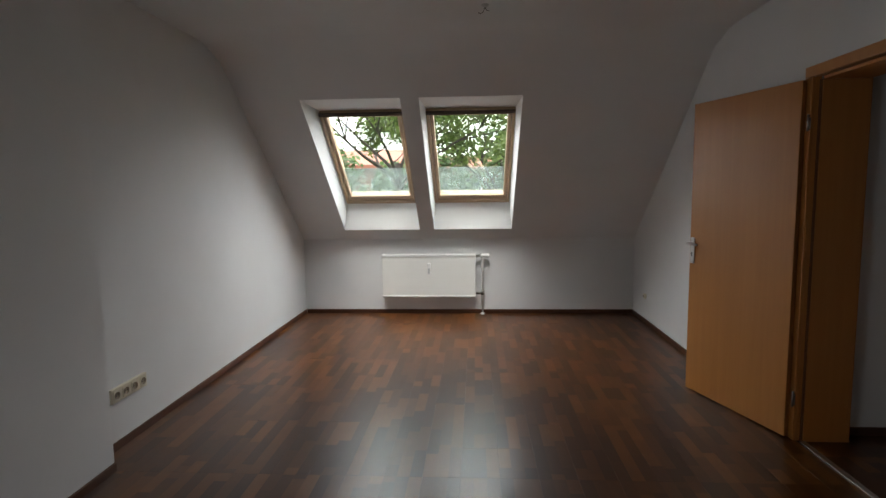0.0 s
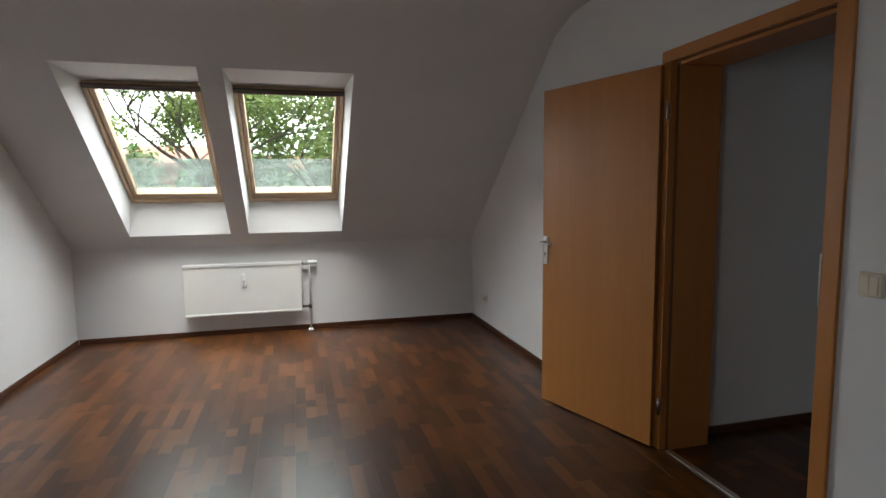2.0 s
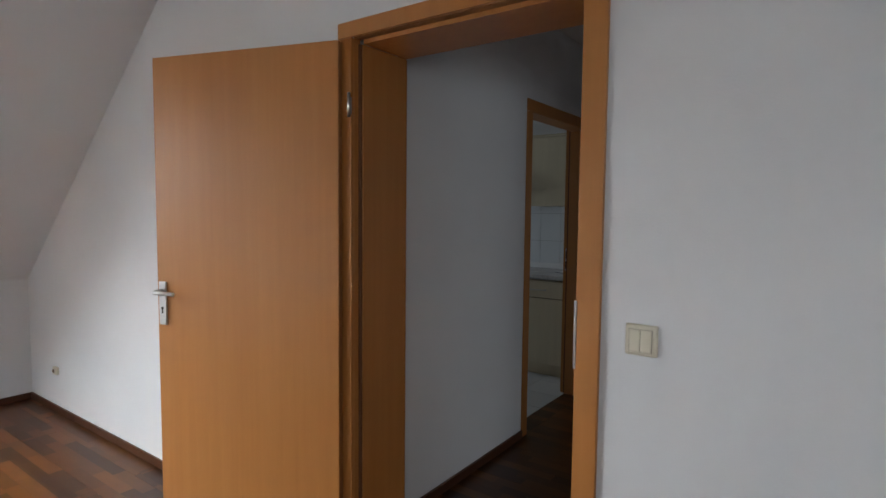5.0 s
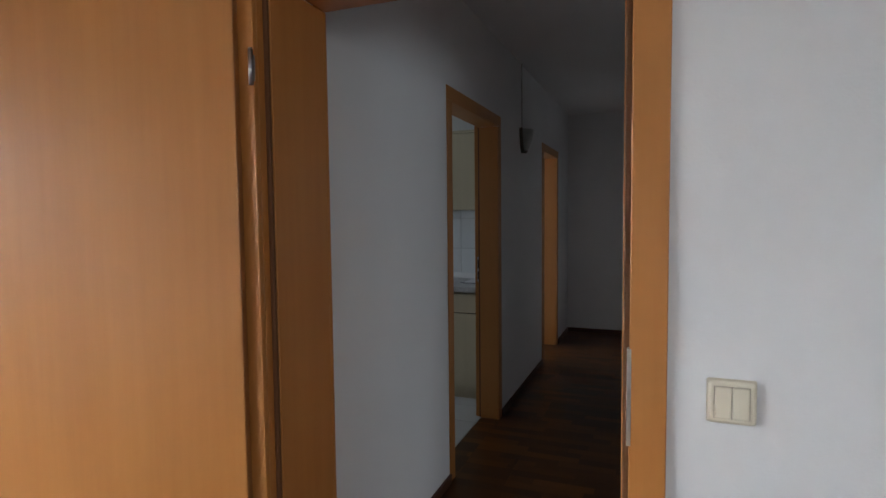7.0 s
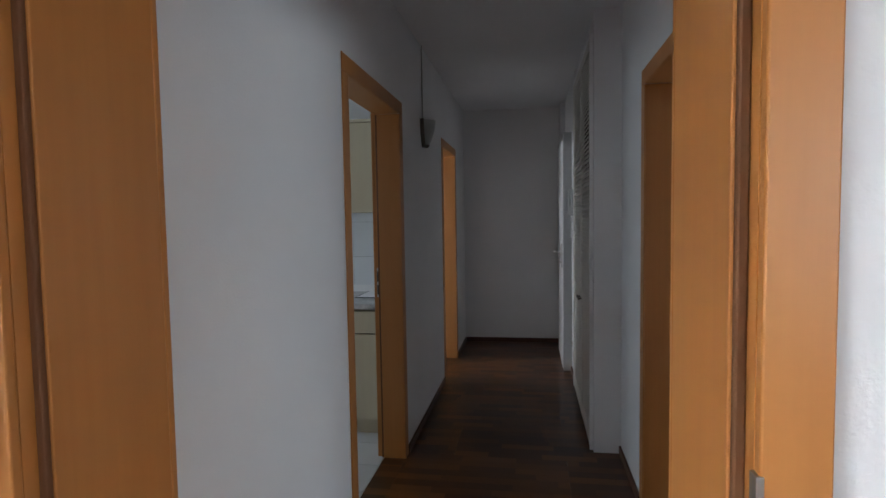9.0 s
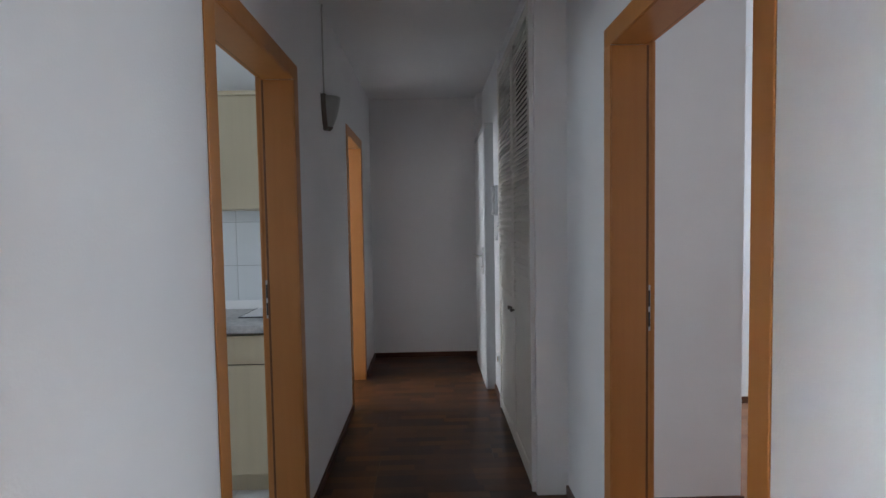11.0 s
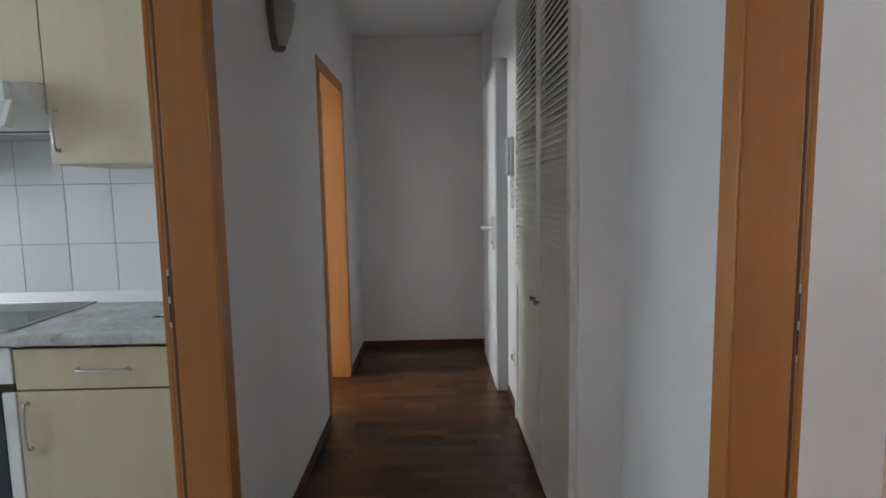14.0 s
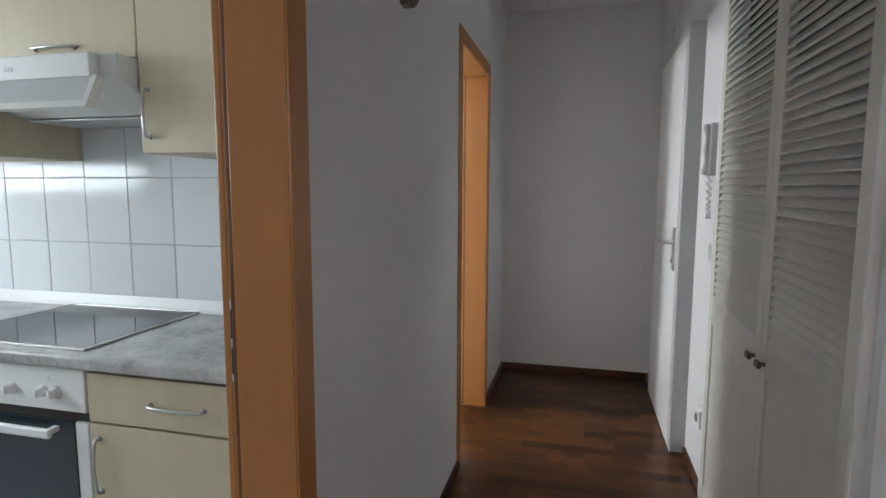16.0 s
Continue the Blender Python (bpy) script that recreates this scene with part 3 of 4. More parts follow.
# ---- attic room ----
def radiator():
    root = thing("radiator", -2.34, 3.12, 0.2, "white flat-panel radiator on brackets under the roof windows", "radiator")
    x0, x1, f = -2.88, -1.80, 3.075
    part("front_panel", joined(box(x0, f, 0.225, x1, f + 0.012, 0.680, bevel=0.005, seg=3)), RADIATOR, root)
    part("bottom_rail", box(x0 + 0.004, f - 0.006, 0.205, x1 - 0.004, f + 0.05, 0.231, bevel=0.009, seg=3), RADIATOR, root)
    top = boxes((x0 - 0.002, f - 0.006, 0.676, x1 + 0.002, f + 0.006, 0.704), (x0 - 0.002, f + 0.062, 0.676, x1 + 0.002, f + 0.072, 0.704), bevel=0.004)
    grille = part("top_grille", top, WHITE_PLASTIC, root, "white top grille")
    for k in range(60):
        a = x0 + 0.01 + k * (x1 - x0 - 0.03) / 60
        part("fin", boxes((a, f + 0.006, 0.690, a + 0.006, f + 0.062, 0.700)), RADIATOR, grille)
    for a, b in ((x0, x0 + 0.004), (x1 - 0.004, x1)):
        part("side_cover", box(a, f + 0.012, 0.215, b, f + 0.070, 0.690), RADIATOR, root)
    part("back_panel", box(x0 + 0.01, f + 0.055, 0.225, x1 - 0.01, f + 0.066, 0.672, bevel=0.003), RADIATOR, root)
    for x in (x0 + 0.2, x1 - 0.2):
        part("bracket", box(x, f + 0.066, 0.25, x + 0.03, NORTH, 0.60), STEEL, root)
    meter = part("heat_meter", box(-2.352, f - 0.028, 0.475, -2.316, f, 0.605, bevel=0.006), WHITE_PLASTIC, root, "small white heat cost meter")
    part("meter_window", box(-2.346, f - 0.030, 0.485, -2.322, f - 0.028, 0.545), HOOD_GREY, meter, "grey meter window")
    part("supply_pipe", tube([(x1, 3.12, 0.672), (-1.74, 3.12, 0.672), (-1.728, 3.12, 0.665), (-1.722, 3.12, 0.65), (-1.722, 3.12, 0.012)], 0.0085, 10), RADIATOR, root, "thin white riser pipe")
    valve = part("valve", joined(tube([(-1.797, 3.12, 0.684), (-1.735, 3.12, 0.684)], 0.013, 14), tube([(-1.772, 3.12, 0.684), (-1.762, 3.12, 0.684)], 0.019, 6)), STEEL, root, "nickel valve body")
    part("thermostat_knob", tube([(-1.735, 3.12, 0.684), (-1.728, 3.12, 0.684), (-1.70, 3.12, 0.684), (-1.66, 3.12, 0.684), (-1.648, 3.12, 0.684), (-1.645, 3.12, 0.684)], [0.017, 0.021, 0.0225, 0.0225, 0.019, 0.010], 18), WHITE_PLASTIC, valve, "white thermostat knob")
    part("return_valve", joined(tube([(x1, 3.12, 0.243), (-1.735, 3.12, 0.243)], 0.012, 12), tube([(-1.722, 3.12, 0.225), (-1.722, 3.12, 0.265)], 0.017, 12), tube([(-1.722, 3.12, 0.243), (-1.722, 3.085, 0.243)], 0.012, 10)), BRONZE, root, "dull metal return valve")
    part("floor_rosette", moved(lathe([(0.009, 0.02), (0.02, 0.018), (0.028, 0.006), (0.028, 0.0)], 20), pose(-1.722, 3.12, 0.0)), WHITE_PLASTIC, root, "white pipe rosette")


radiator()


def pillow(r0, r1, y0, y1):
    """Sloping rim of a switch frame, with rounded corners, from half width r0 to r1."""
    bm = bmesh.new()
    rings = []
    for r, y in ((r0, y0), ((r0 + r1) / 2 + 0.001, y0 * 0.3 + y1 * 0.7), (r1, y1)):
        ring = []
        for k in range(4):
            for a in (0, 30, 60, 90):
                q = radians(90 * k + a)
                cx, cz = (r - 0.008) * (1 if k in (0, 3) else -1), (r - 0.008) * (1 if k in (0, 1) else -1)
                ring.append(bm.verts.new((cx + 0.008 * math.cos(q), -y, cz + 0.008 * math.sin(q))))
        rings.append(ring)
    for lo, hi in zip(rings, rings[1:]):
        for k in range(16):
            bm.faces.new((lo[k], hi[k], hi[(k + 1) % 16], lo[(k + 1) % 16]))
    bm.faces.new(rings[-1][::-1])
    bmesh.ops.recalc_face_normals(bm, faces=bm.faces)
    return bm


def light_switch(x, y, z, rz, rockers, label, mat=None):
    """Frame and rockers; the thing's own y points into the room, backwards."""
    mat = mat or CREAM
    root = thing("light_switch", x, y, z, label, "switch", rz=rz)
    part("frame", joined(box(-0.041, -0.007, -0.041, 0.041, 0.0, 0.041, bevel=0.003, seg=2), pillow(0.041, 0.034, 0.007, 0.0150)), mat, root, local=True)
    part("gap", box(-0.0297, -0.0156, -0.0297, 0.0297, -0.0150, 0.0297), TAUPE, root, "thin shaded gap", local=True)
    w = 0.058 / rockers
    for k in range(rockers):
        a = -0.029 + k * w
        part("rocker", box(a + 0.0005, -0.0185, -0.029, a + w - 0.0005, -0.0152, 0.029, bevel=0.002, seg=2), mat, root, local=True)
    return root


def sockets(x, y, z, rz, count, label, mat=None):
    mat = mat or CREAM
    root = thing("wall_socket", x, y, z, label, "socket", rz=rz)
    half = 0.0405 * count
    part("frame", box(-half, -0.020, -0.041, half, 0.0, 0.041, bevel=0.004, seg=3), mat, root, local=True)
    for k in range(count):
        c = -half + 0.0405 + 0.081 * k
        s = part("insert", box(c - 0.028, -0.0225, -0.028, c + 0.028, -0.020, 0.028, bevel=0.002), mat, root, local=True)
        part("well", moved(lathe([(0.0, 0.0), (0.0195, 0.0), (0.0195, 0.004), (0.021, 0.004)], 20), pose(c, -0.0228, 0, 90)), TAUPE, s, "shadowed socket well", local=True)
        for d in (-0.0095, 0.0095):
            part("pin_hole", moved(tube([(0, 0, 0), (0, 0, 0.001)], 0.0026, 10), pose(c + d, -0.0238, 0, 90)), GROOVE, s, local=True)
    return root


light_switch(0, -1.131, 1.056, -90, 2, "cream double rocker switch beside the beech door casing")
sockets(-3.815, -0.206, 0.314, 90, 4, "cream four-gang socket strip low on the white wall")
sockets(0, 2.70, 0.290, -90, 1, "small pale antenna socket low on the wall").scale = (0.62, 1, 0.62)

hook = thing("ceiling_hook", -1.73, 0.32, CEIL, "small grey lamp hook with loose wires in the ceiling", "hook")
part("rose", moved(lathe([(0.0, -0.018), (0.012, -0.016), (0.024, -0.004), (0.025, 0.0)], 20), pose(-1.73, 0.32, CEIL)), HOOD_GREY, hook)
part("wire", joined(tube([(-1.73, 0.32, CEIL - 0.014), (-1.74, 0.325, CEIL - 0.04), (-1.755, 0.33, CEIL - 0.05), (-1.77, 0.325, CEIL - 0.045)], 0.0022, 6),
                    tube([(-1.73, 0.32, CEIL - 0.014), (-1.72, 0.315, CEIL - 0.035), (-1.705, 0.312, CEIL - 0.04)], 0.0022, 6)), GROOVE, hook)

# ---- hall ----
def wall_lamp():
    x, z = 3.165, 1.915
    root = thing("wall_lamp", x, 0, z, "bronze wall lamp with a smoked half-bowl glass shade", "lamp")
    part("back_plate", prism([(x - 0.022, z - 0.035), (x + 0.022, z - 0.035), (x + 0.05, z + 0.01), (x + 0.072, z + 0.08), (x + 0.080, z + 0.150), (x - 0.080, z + 0.150), (x - 0.072, z + 0.08), (x - 0.05, z + 0.01)], "y", -0.026, 0.0), BRONZE, root)
    glass_shape = [(0.016, -0.028), (0.034, -0.004), (0.052, 0.035), (0.068, 0.085), (0.078, 0.142), (0.075, 0.142), (0.064, 0.085), (0.048, 0.036), (0.030, 0.0), (0.012, -0.022)]
    part("shade", moved(lathe(glass_shape, 28, math.pi), pose(x, -0.027, z, 0, 0, 180) @ Matrix.Diagonal((1, 0.86, 1, 1))), SHADE, root, "smoked glass half-bowl shade")
    part("cap", moved(lathe([(0.0, -0.040), (0.014, -0.038), (0.024, -0.026), (0.026, -0.020), (0.018, -0.018)], 24, math.pi), pose(x, -0.025, z, 0, 0, 180)), BRONZE, root, "dull bronze end cap")
    part("cable", tube([(x - 0.01, -0.006, z + 0.14), (x - 0.014, -0.006, 2.2), (x - 0.014, -0.006, 2.50), (x - 0.022, -0.006, 2.535), (x - 0.03, -0.012, CEIL + 0.008)], 0.0045, 8), CABLE, root, "grey surface cable to the ceiling")


wall_lamp()


def closet():
    root = thing("louvre_closet", 3.36, -1.07, 0, "built-in closet with two closed off-white louvre doors", "closet")
    f = -1.070
    part("post", box(2.723, -1.12, 0, 2.733, f, 2.44, bevel=0.002), LACQUER, root)
    part("post", box(3.968, -1.12, 0, 3.990, f, 2.44, bevel=0.002), LACQUER, root)
    part("head", box(2.733, -1.12, 2.418, 3.968, f, 2.44, bevel=0.002), LACQUER, root)
    part("gap", box(2.718, -1.12, 0, 2.723, -1.095, 2.44), GROOVE, root, "dark joint to the wall")
    # dark sheet behind the slats paints the shade of the closet's inside
    part("back", box(2.723, -1.17, 0.01, 3.985, -1.16, 2.43), GROOVE, root, "near-black sheet painting the closet interior's shade")
    for x0, x1, k in ((2.735, 3.301, 3.256), (3.304, 3.965, 3.351)):
        door = part("door", box(x0 + 0.048, f - 0.016, 0.098, x1 - 0.048, f - 0.007, 0.792, bevel=0.003), CHALK, root)
        part("stile", box(x0, f - 0.022, 0.02, x0 + 0.05, f, 2.415, bevel=0.003), CHALK, door)
        part("stile", box(x1 - 0.05, f - 0.022, 0.02, x1, f, 2.415, bevel=0.003), CHALK, door)
        for z0, z1 in ((2.36, 2.415), (0.79, 0.895), (0.02, 0.10)):
            part("rail", box(x0 + 0.05, f - 0.021, z0, x1 - 0.05, f - 0.001, z1, bevel=0.003), CHALK, door)
        n = 51
        for i in range(n):
            z = 0.912 + i * (2.36 - 0.912) / n
            part("slat", moved(box(x0 + 0.048, -0.0040, -0.0190, x1 - 0.048, 0.0040, 0.0190, bevel=0.0015, seg=1), Matrix.Translation((0, f - 0.012, z)) @ pose(0, 0, 0, 34)), CHALK, door)
        part("knob", joined(tube([(k, f, 0.832), (k, f + 0.014, 0.832)], 0.006, 10), box(k - 0.018, f + 0.013, 0.822, k + 0.018, f + 0.026, 0.842, bevel=0.004)), BRONZE, door, "dark bronze bar knob")


closet()

door5 = thing("door_5", 4.85, -1.04, 0, "white flat entrance door, closed, in a grey-white frame", "door", kind="structure")
for a, b in ((4.415, 4.482), (5.245, 5.31)):
    part("casing", box(a, -1.10, 0, b, -1.016, 2.128, bevel=0.005, seg=3), HOOD_GREY, door5)
part("head_casing", box(4.482, -1.10, 2.064, 5.245, -1.017, 2.128, bevel=0.005, seg=3), HOOD_GREY, door5)
eleaf = part("leaf", joined(box(4.486, -1.075, 0.008, 5.241, -1.030, 2.060, bevel=0.003), box(4.47, -1.030, 0.008, 5.255, -1.012, 2.072, bevel=0.004)), LACQUER, door5, "white lacquered leaf")
part("lock_plate", box(4.485, -1.012, 0.925, 4.535, -1.001, 1.145, bevel=0.004), ALU, eleaf, "aluminium security plate")
part("lever", tube([(4.51, -1.001, 1.068), (4.51, -0.955, 1.068), (4.52, -0.946, 1.068), (4.54, -0.944, 1.068), (4.625, -0.944, 1.066)], 0.009, 12), ALU, eleaf, "aluminium lever handle")
part("lock_cylinder", tube([(4.51, -1.001, 0.975), (4.51, -0.992, 0.975)], 0.011, 14), STEEL, eleaf)


def intercom():
    x, y = 4.10, -1.09
    root = thing("door_phone", x, y, 1.5, "pale grey wall intercom phone with a coiled cord", "intercom")
    part("base", box(x - 0.045, y, 1.395, x + 0.055, y + 0.034, 1.615, bevel=0.010, seg=3), HOOD_GREY, root)
    pts = [(x - 0.022 + 0.0, y + 0.036 + 0.010 * math.cos(t * math.pi * 2) ** 2, 1.40 + 0.21 * t) for t in (0, 0.08, 0.2, 0.35, 0.5, 0.65, 0.8, 0.92, 1.0)]
    part("handset", joined(tube(pts, [0.010, 0.017, 0.015, 0.012, 0.011, 0.012, 0.015, 0.017, 0.010], 14)), HOOD_GREY, root, "pale grey curved handset")
    coil = [(x - 0.015 + 0.010 * math.cos(k * 0.9), y + 0.022 + 0.010 * math.sin(k * 0.9), 1.395 - 0.18 * math.sin(math.pi * k / 120) * 1.0) for k in range(0, 121)]
    part("cord", tube(coil, 0.0028, 6), WHITE_PLASTIC, root, "white coiled cord")
    part("button", box(x + 0.02, y + 0.034, 1.44, x + 0.04, y + 0.038, 1.46, bevel=0.002), WHITE_PLASTIC, root)


intercom()
light_switch(4.03, -1.09, 1.07, 180, 1, "grey rocker switch below the intercom phone", HOOD_GREY)
sockets(4.08, -1.09, 0.33, 180, 1, "white socket low beside the closet", WHITE_PLASTIC)

# ---- kitchen ----
KX = 3.312   # face of the wall tiles
K0 = 0.157   # first tile joint

def front(x, y0, y1, z0, z1):
    return box(x, y0 + 0.0015, z0 + 0.0015, x + 0.018, y1 - 0.0015, z1 - 0.0015, bevel=0.002)


def base_cabinet(y0, y1, label):
    root = thing("base_cabinet", 3.04, (y0 + y1) / 2, 0, label, "cabinet", "kitchen units")
    for a in (y0, y1 - 0.016):
        part("side_panel", box(2.779, a, 0.10, 3.30, a + 0.016, 0.822), BIRCH, root)
    part("bottom_panel", box(2.779, y0 + 0.016, 0.10, 3.28, y1 - 0.016, 0.116), BIRCH, root)
    part("back_panel", box(3.28, y0 + 0.016, 0.10, 3.30, y1 - 0.016, 0.822), BIRCH, root)
    part("plinth", box(2.825, y0, 0.0, 2.84, y1, 0.10), BIRCH, root)
    part("shadow_gap", boxes((2.7795, y0 + 0.016, 0.65, 2.79, y1 - 0.016, 0.69)), GROOVE, root)
    dr = part("drawer", front(2.76, y0, y1, 0.668, 0.813), BIRCH, root, "pale birch drawer front")
    dy = (y0 + y1) / 2 + 0.025
    bow_handle(dr, (2.761, dy - 0.085, 0.737), (2.761, dy + 0.085, 0.737), (-0.026, 0, 0))
    do = part("door", front(2.76, y0, y1, 0.108, 0.664), BIRCH, root, "pale birch door front")
    bow_handle(do, (2.761, y1 - 0.032, 0.46), (2.761, y1 - 0.032, 0.62), (-0.026, 0, 0))
    return root


def wall_cabinet(y0, y1, z0, z1, label, side=1, low=False):
    root = thing("wall_cabinet", 3.13, (y0 + y1) / 2, z0, label, "cabinet", "kitchen units")
    for a in (y0, y1 - 0.016):
        part("side_panel", box(2.968, a, z0, KX - 0.001, a + 0.016, z1), BIRCH, root)
    part("bottom_panel", box(2.968, y0 + 0.016, z0, KX - 0.001, y1 - 0.016, z0 + 0.016), BIRCH, root)
    part("top_panel", box(2.968, y0 + 0.016, z1 - 0.016, KX - 0.001, y1 - 0.016, z1), BIRCH, root)
    d = part("door", front(2.949, y0, y1, z0, z1), BIRCH, root, "pale birch door front")
    if low:
        c = (y0 + y1) / 2
        bow_handle(d, (2.95, c - 0.075, z0 + 0.04), (2.95, c + 0.075, z0 + 0.04), (-0.026, 0, 0))
    else:
        y = y1 - 0.03 if side > 0 else y0 + 0.03
        bow_handle(d, (2.95, y, z0 + 0.05), (2.95, y, z0 + 0.19), (-0.026, 0, 0))
    return root


base_cabinet(0.172, 0.822, "pale birch base unit with one drawer and one door")
base_cabinet(1.435, 2.035, "pale birch base unit next to the oven")
wall_cabinet(0.172, 0.758, 1.44, 2.03, "pale birch wall cabinet, closed, above white tiles")
wall_cabinet(0.760, 1.358, 1.725, 2.03, "short pale birch wall cabinet over the cooker hood", low=True)
wall_cabinet(1.360, 1.960, 1.44, 2.03, "pale birch wall cabinet on the window side of the hood", side=-1)
structure("trim_cornice", box(2.94, 0.172, 2.031, KX - 0.002, 1.96, 2.052, bevel=0.004), BIRCH, "pale birch cornice strip on the wall cabinets", "trim")

wt = part("worktop", box(2.738, 0.153, 0.824, 3.314, 2.5, 0.865, bevel=0.012, seg=4), STONE)
tagged(wt, "grey veined stone-pattern worktop on the base units", "worktop")
sp = part("worktop_strip", prism([(3.286, 0.8655), (3.3115, 0.8655), (3.3115, 0.914), (3.304, 0.912), (3.290, 0.880)], "y", 0.153, 2.5), LACQUER)
tagged(sp, "white plastic sealing strip along the tiled wall", "trim")

hob = thing("cooktop", 3.05, 1.15, 0.865, "black ceramic cooktop with a steel rim, set in the worktop", "cooktop")
part("rim", joined(box(2.785, 0.848, 0.8652, 3.292, 0.856, 0.872, bevel=0.002), box(2.785, 1.432, 0.8652, 3.292, 1.440, 0.872, bevel=0.002),
                   box(2.785, 0.856, 0.8652, 2.793, 1.432, 0.872, bevel=0.002), box(3.284, 0.856, 0.8652, 3.292, 1.432, 0.872, bevel=0.002)), STEEL, hob, "thin steel rim")
part("glass", box(2.793, 0.856, 0.8652, 3.284, 1.432, 0.8705), BLACK_GLASS, hob)
oven = thing("oven", 3.02, 1.13, 0.10, "white built-in oven with a dark glass door", "oven")
y0, y1 = 0.828, 1.430
part("body", boxes((2.785, y0, 0.10, 3.28, y1, 0.822)), HOOD_GREY, oven)
panel = part("control_panel", box(2.757, y0, 0.691, 2.785, y1, 0.819, bevel=0.003), LACQUER, oven)
for y in (0.928, 0.975, 1.09, 1.20, 1.32):
    k = part("knob", joined(moved(lathe([(0.0, 0.024), (0.013, 0.023), (0.015, 0.006), (0.019, 0.003), (0.019, 0.0)], 20), pose(2.757, y, 0.746, 0, -90, 0)), box(2.729, y - 0.003, 0.733, 2.735, y + 0.003, 0.759, bevel=0.001)), WHITE_PLASTIC, panel, "white rotary knob")
for y in (0.95, 1.145, 1.26):
    part("mark", boxes((2.7563, y - 0.009, 0.779, 2.757, y + 0.009, 0.782), (2.7563, y - 0.004, 0.787, 2.757, y + 0.004, 0.790)), HOOD_GREY, panel, "small grey printed mark")
part("vent_gap", box(2.768, y0 + 0.004, 0.661, 2.785, y1 - 0.004, 0.690), GROOVE, oven, "black air gap")
od = part("door", joined(box(2.760, y0, 0.13, 2.783, y0 + 0.045, 0.659, bevel=0.003), box(2.760, y1 - 0.045, 0.13, 2.783, y1, 0.659, bevel=0.003), box(2.760, y0 + 0.045, 0.13, 2.783, y1 - 0.045, 0.16, bevel=0.003)), LACQUER, oven, "white door surround")
part("door_glass", box(2.757, y0 + 0.045, 0.16, 2.78, y1 - 0.045, 0.661, bevel=0.002), OVEN_GLASS, od, "dark oven glass")
part("door_handle", joined(box(2.712, y0 + 0.09, 0.622, 2.728, y1 - 0.09, 0.650, bevel=0.006, seg=3), box(2.728, y0 + 0.10, 0.628, 2.757, y0 + 0.118, 0.644), box(2.728, y1 - 0.118, 0.628, 2.757, y1 - 0.10, 0.644)), WHITE_PLASTIC, od, "white bar handle")
part("plinth", box(2.825, y0, 0.0, 2.84, y1, 0.128), BIRCH, oven)

hood = thing("cooker_hood", 3.05, 1.06, 1.58, "white slim cooker hood with a tilted glass visor", "cooker hood")
hy0, hy1 = 0.764, 1.354
part("body", prism([(2.876, 1.652), (2.876, 1.720), (3.31, 1.720), (3.31, 1.566), (3.06, 1.572)], "y", hy0, hy1), HOOD_WHITE, hood)
part("front_panel", box(2.842, hy0 + 0.060, 1.651, 2.876, hy1 - 0.060, 1.720, bevel=0.004, seg=2), HOOD_WHITE, hood, "white hood front panel")
part("visor", prism([(2.842, 1.650), (2.806, 1.572), (2.812, 1.568), (2.850, 1.648)], "y", hy0 + 0.052, hy1 - 0.052), HOOD_GREY, hood, "grey glass visor")
part("visor_lip", prism([(2.804, 1.580), (2.798, 1.562), (2.822, 1.558), (2.822, 1.570)], "y", hy0 + 0.052, hy1 - 0.052), HOOD_WHITE, hood, "white visor lip")
for a, b in ((hy0 + 0.034, hy0 + 0.052), (hy1 - 0.052, hy1 - 0.034)):
    part("visor_bracket", prism([(2.840, 1.655), (2.794, 1.560), (2.824, 1.556), (2.868, 1.652)], "y", a, b), HOOD_WHITE, hood, "white visor bracket")
part("filter_plate", box(3.07, hy0 + 0.02, 1.562, 3.30, hy1 - 0.02, 1.567), HOOD_GREY, hood, "grey filter plate")
for k in range(3):
    part("slide_switch", box(2.8405, 1.10 + 0.05 * k, 1.676, 2.842, 1.13 + 0.05 * k, 1.688), HOOD_GREY, hood, "small grey slide switch")

pad = thing("clipboard", 3.12, 0.32, 0.866, "dark clipboard with white paper lying on the worktop", "clipboard")
part("board", box(2.968, 0.205, 0.8653, 3.285, 0.446, 0.869, bevel=0.001), BOARD_BLUE, pad)
part("paper", box(2.982, 0.212, 0.8692, 3.275, 0.436, 0.8702), PAPER, pad, "white paper sheets")
part("clip", box(3.25, 0.28, 0.8703, 3.283, 0.38, 0.882, bevel=0.003), STEEL, pad, "steel clip")

tiled = structure("wall_kitchen_tiles", boxes((3.308, 0.153, 0.865, 3.32, 2.5, 1.64)), GROUT, "white glazed wall tiles with grey joints", "wall tiles")
tm = bpy.data.meshes.new("tile")
bm = box(0, 0.0015, 0.0015, 0.006, 0.1985, 0.2525, bevel=0.0012, seg=1)
bm.to_mesh(tm)
bm.free()
tm.materials.append(GLAZE)
for j in range(3):
    for i in range(11):
        ob = new("tile", tm)
        ob.location = (3.3055, K0 + 0.2 * i, 0.866 + 0.2545 * j)
        ob.rotation_euler = (random.uniform(-0.002, 0.002), random.uniform(-0.002, 0.002), random.uniform(-0.004, 0.004))
        ob.parent = tiled

# ---- outdoors ----
structure("ground", boxes((-900, -900, -5.75, 900, 1500, -5.6)), GRASS, "wide lawn reaching to the horizon", "ground")


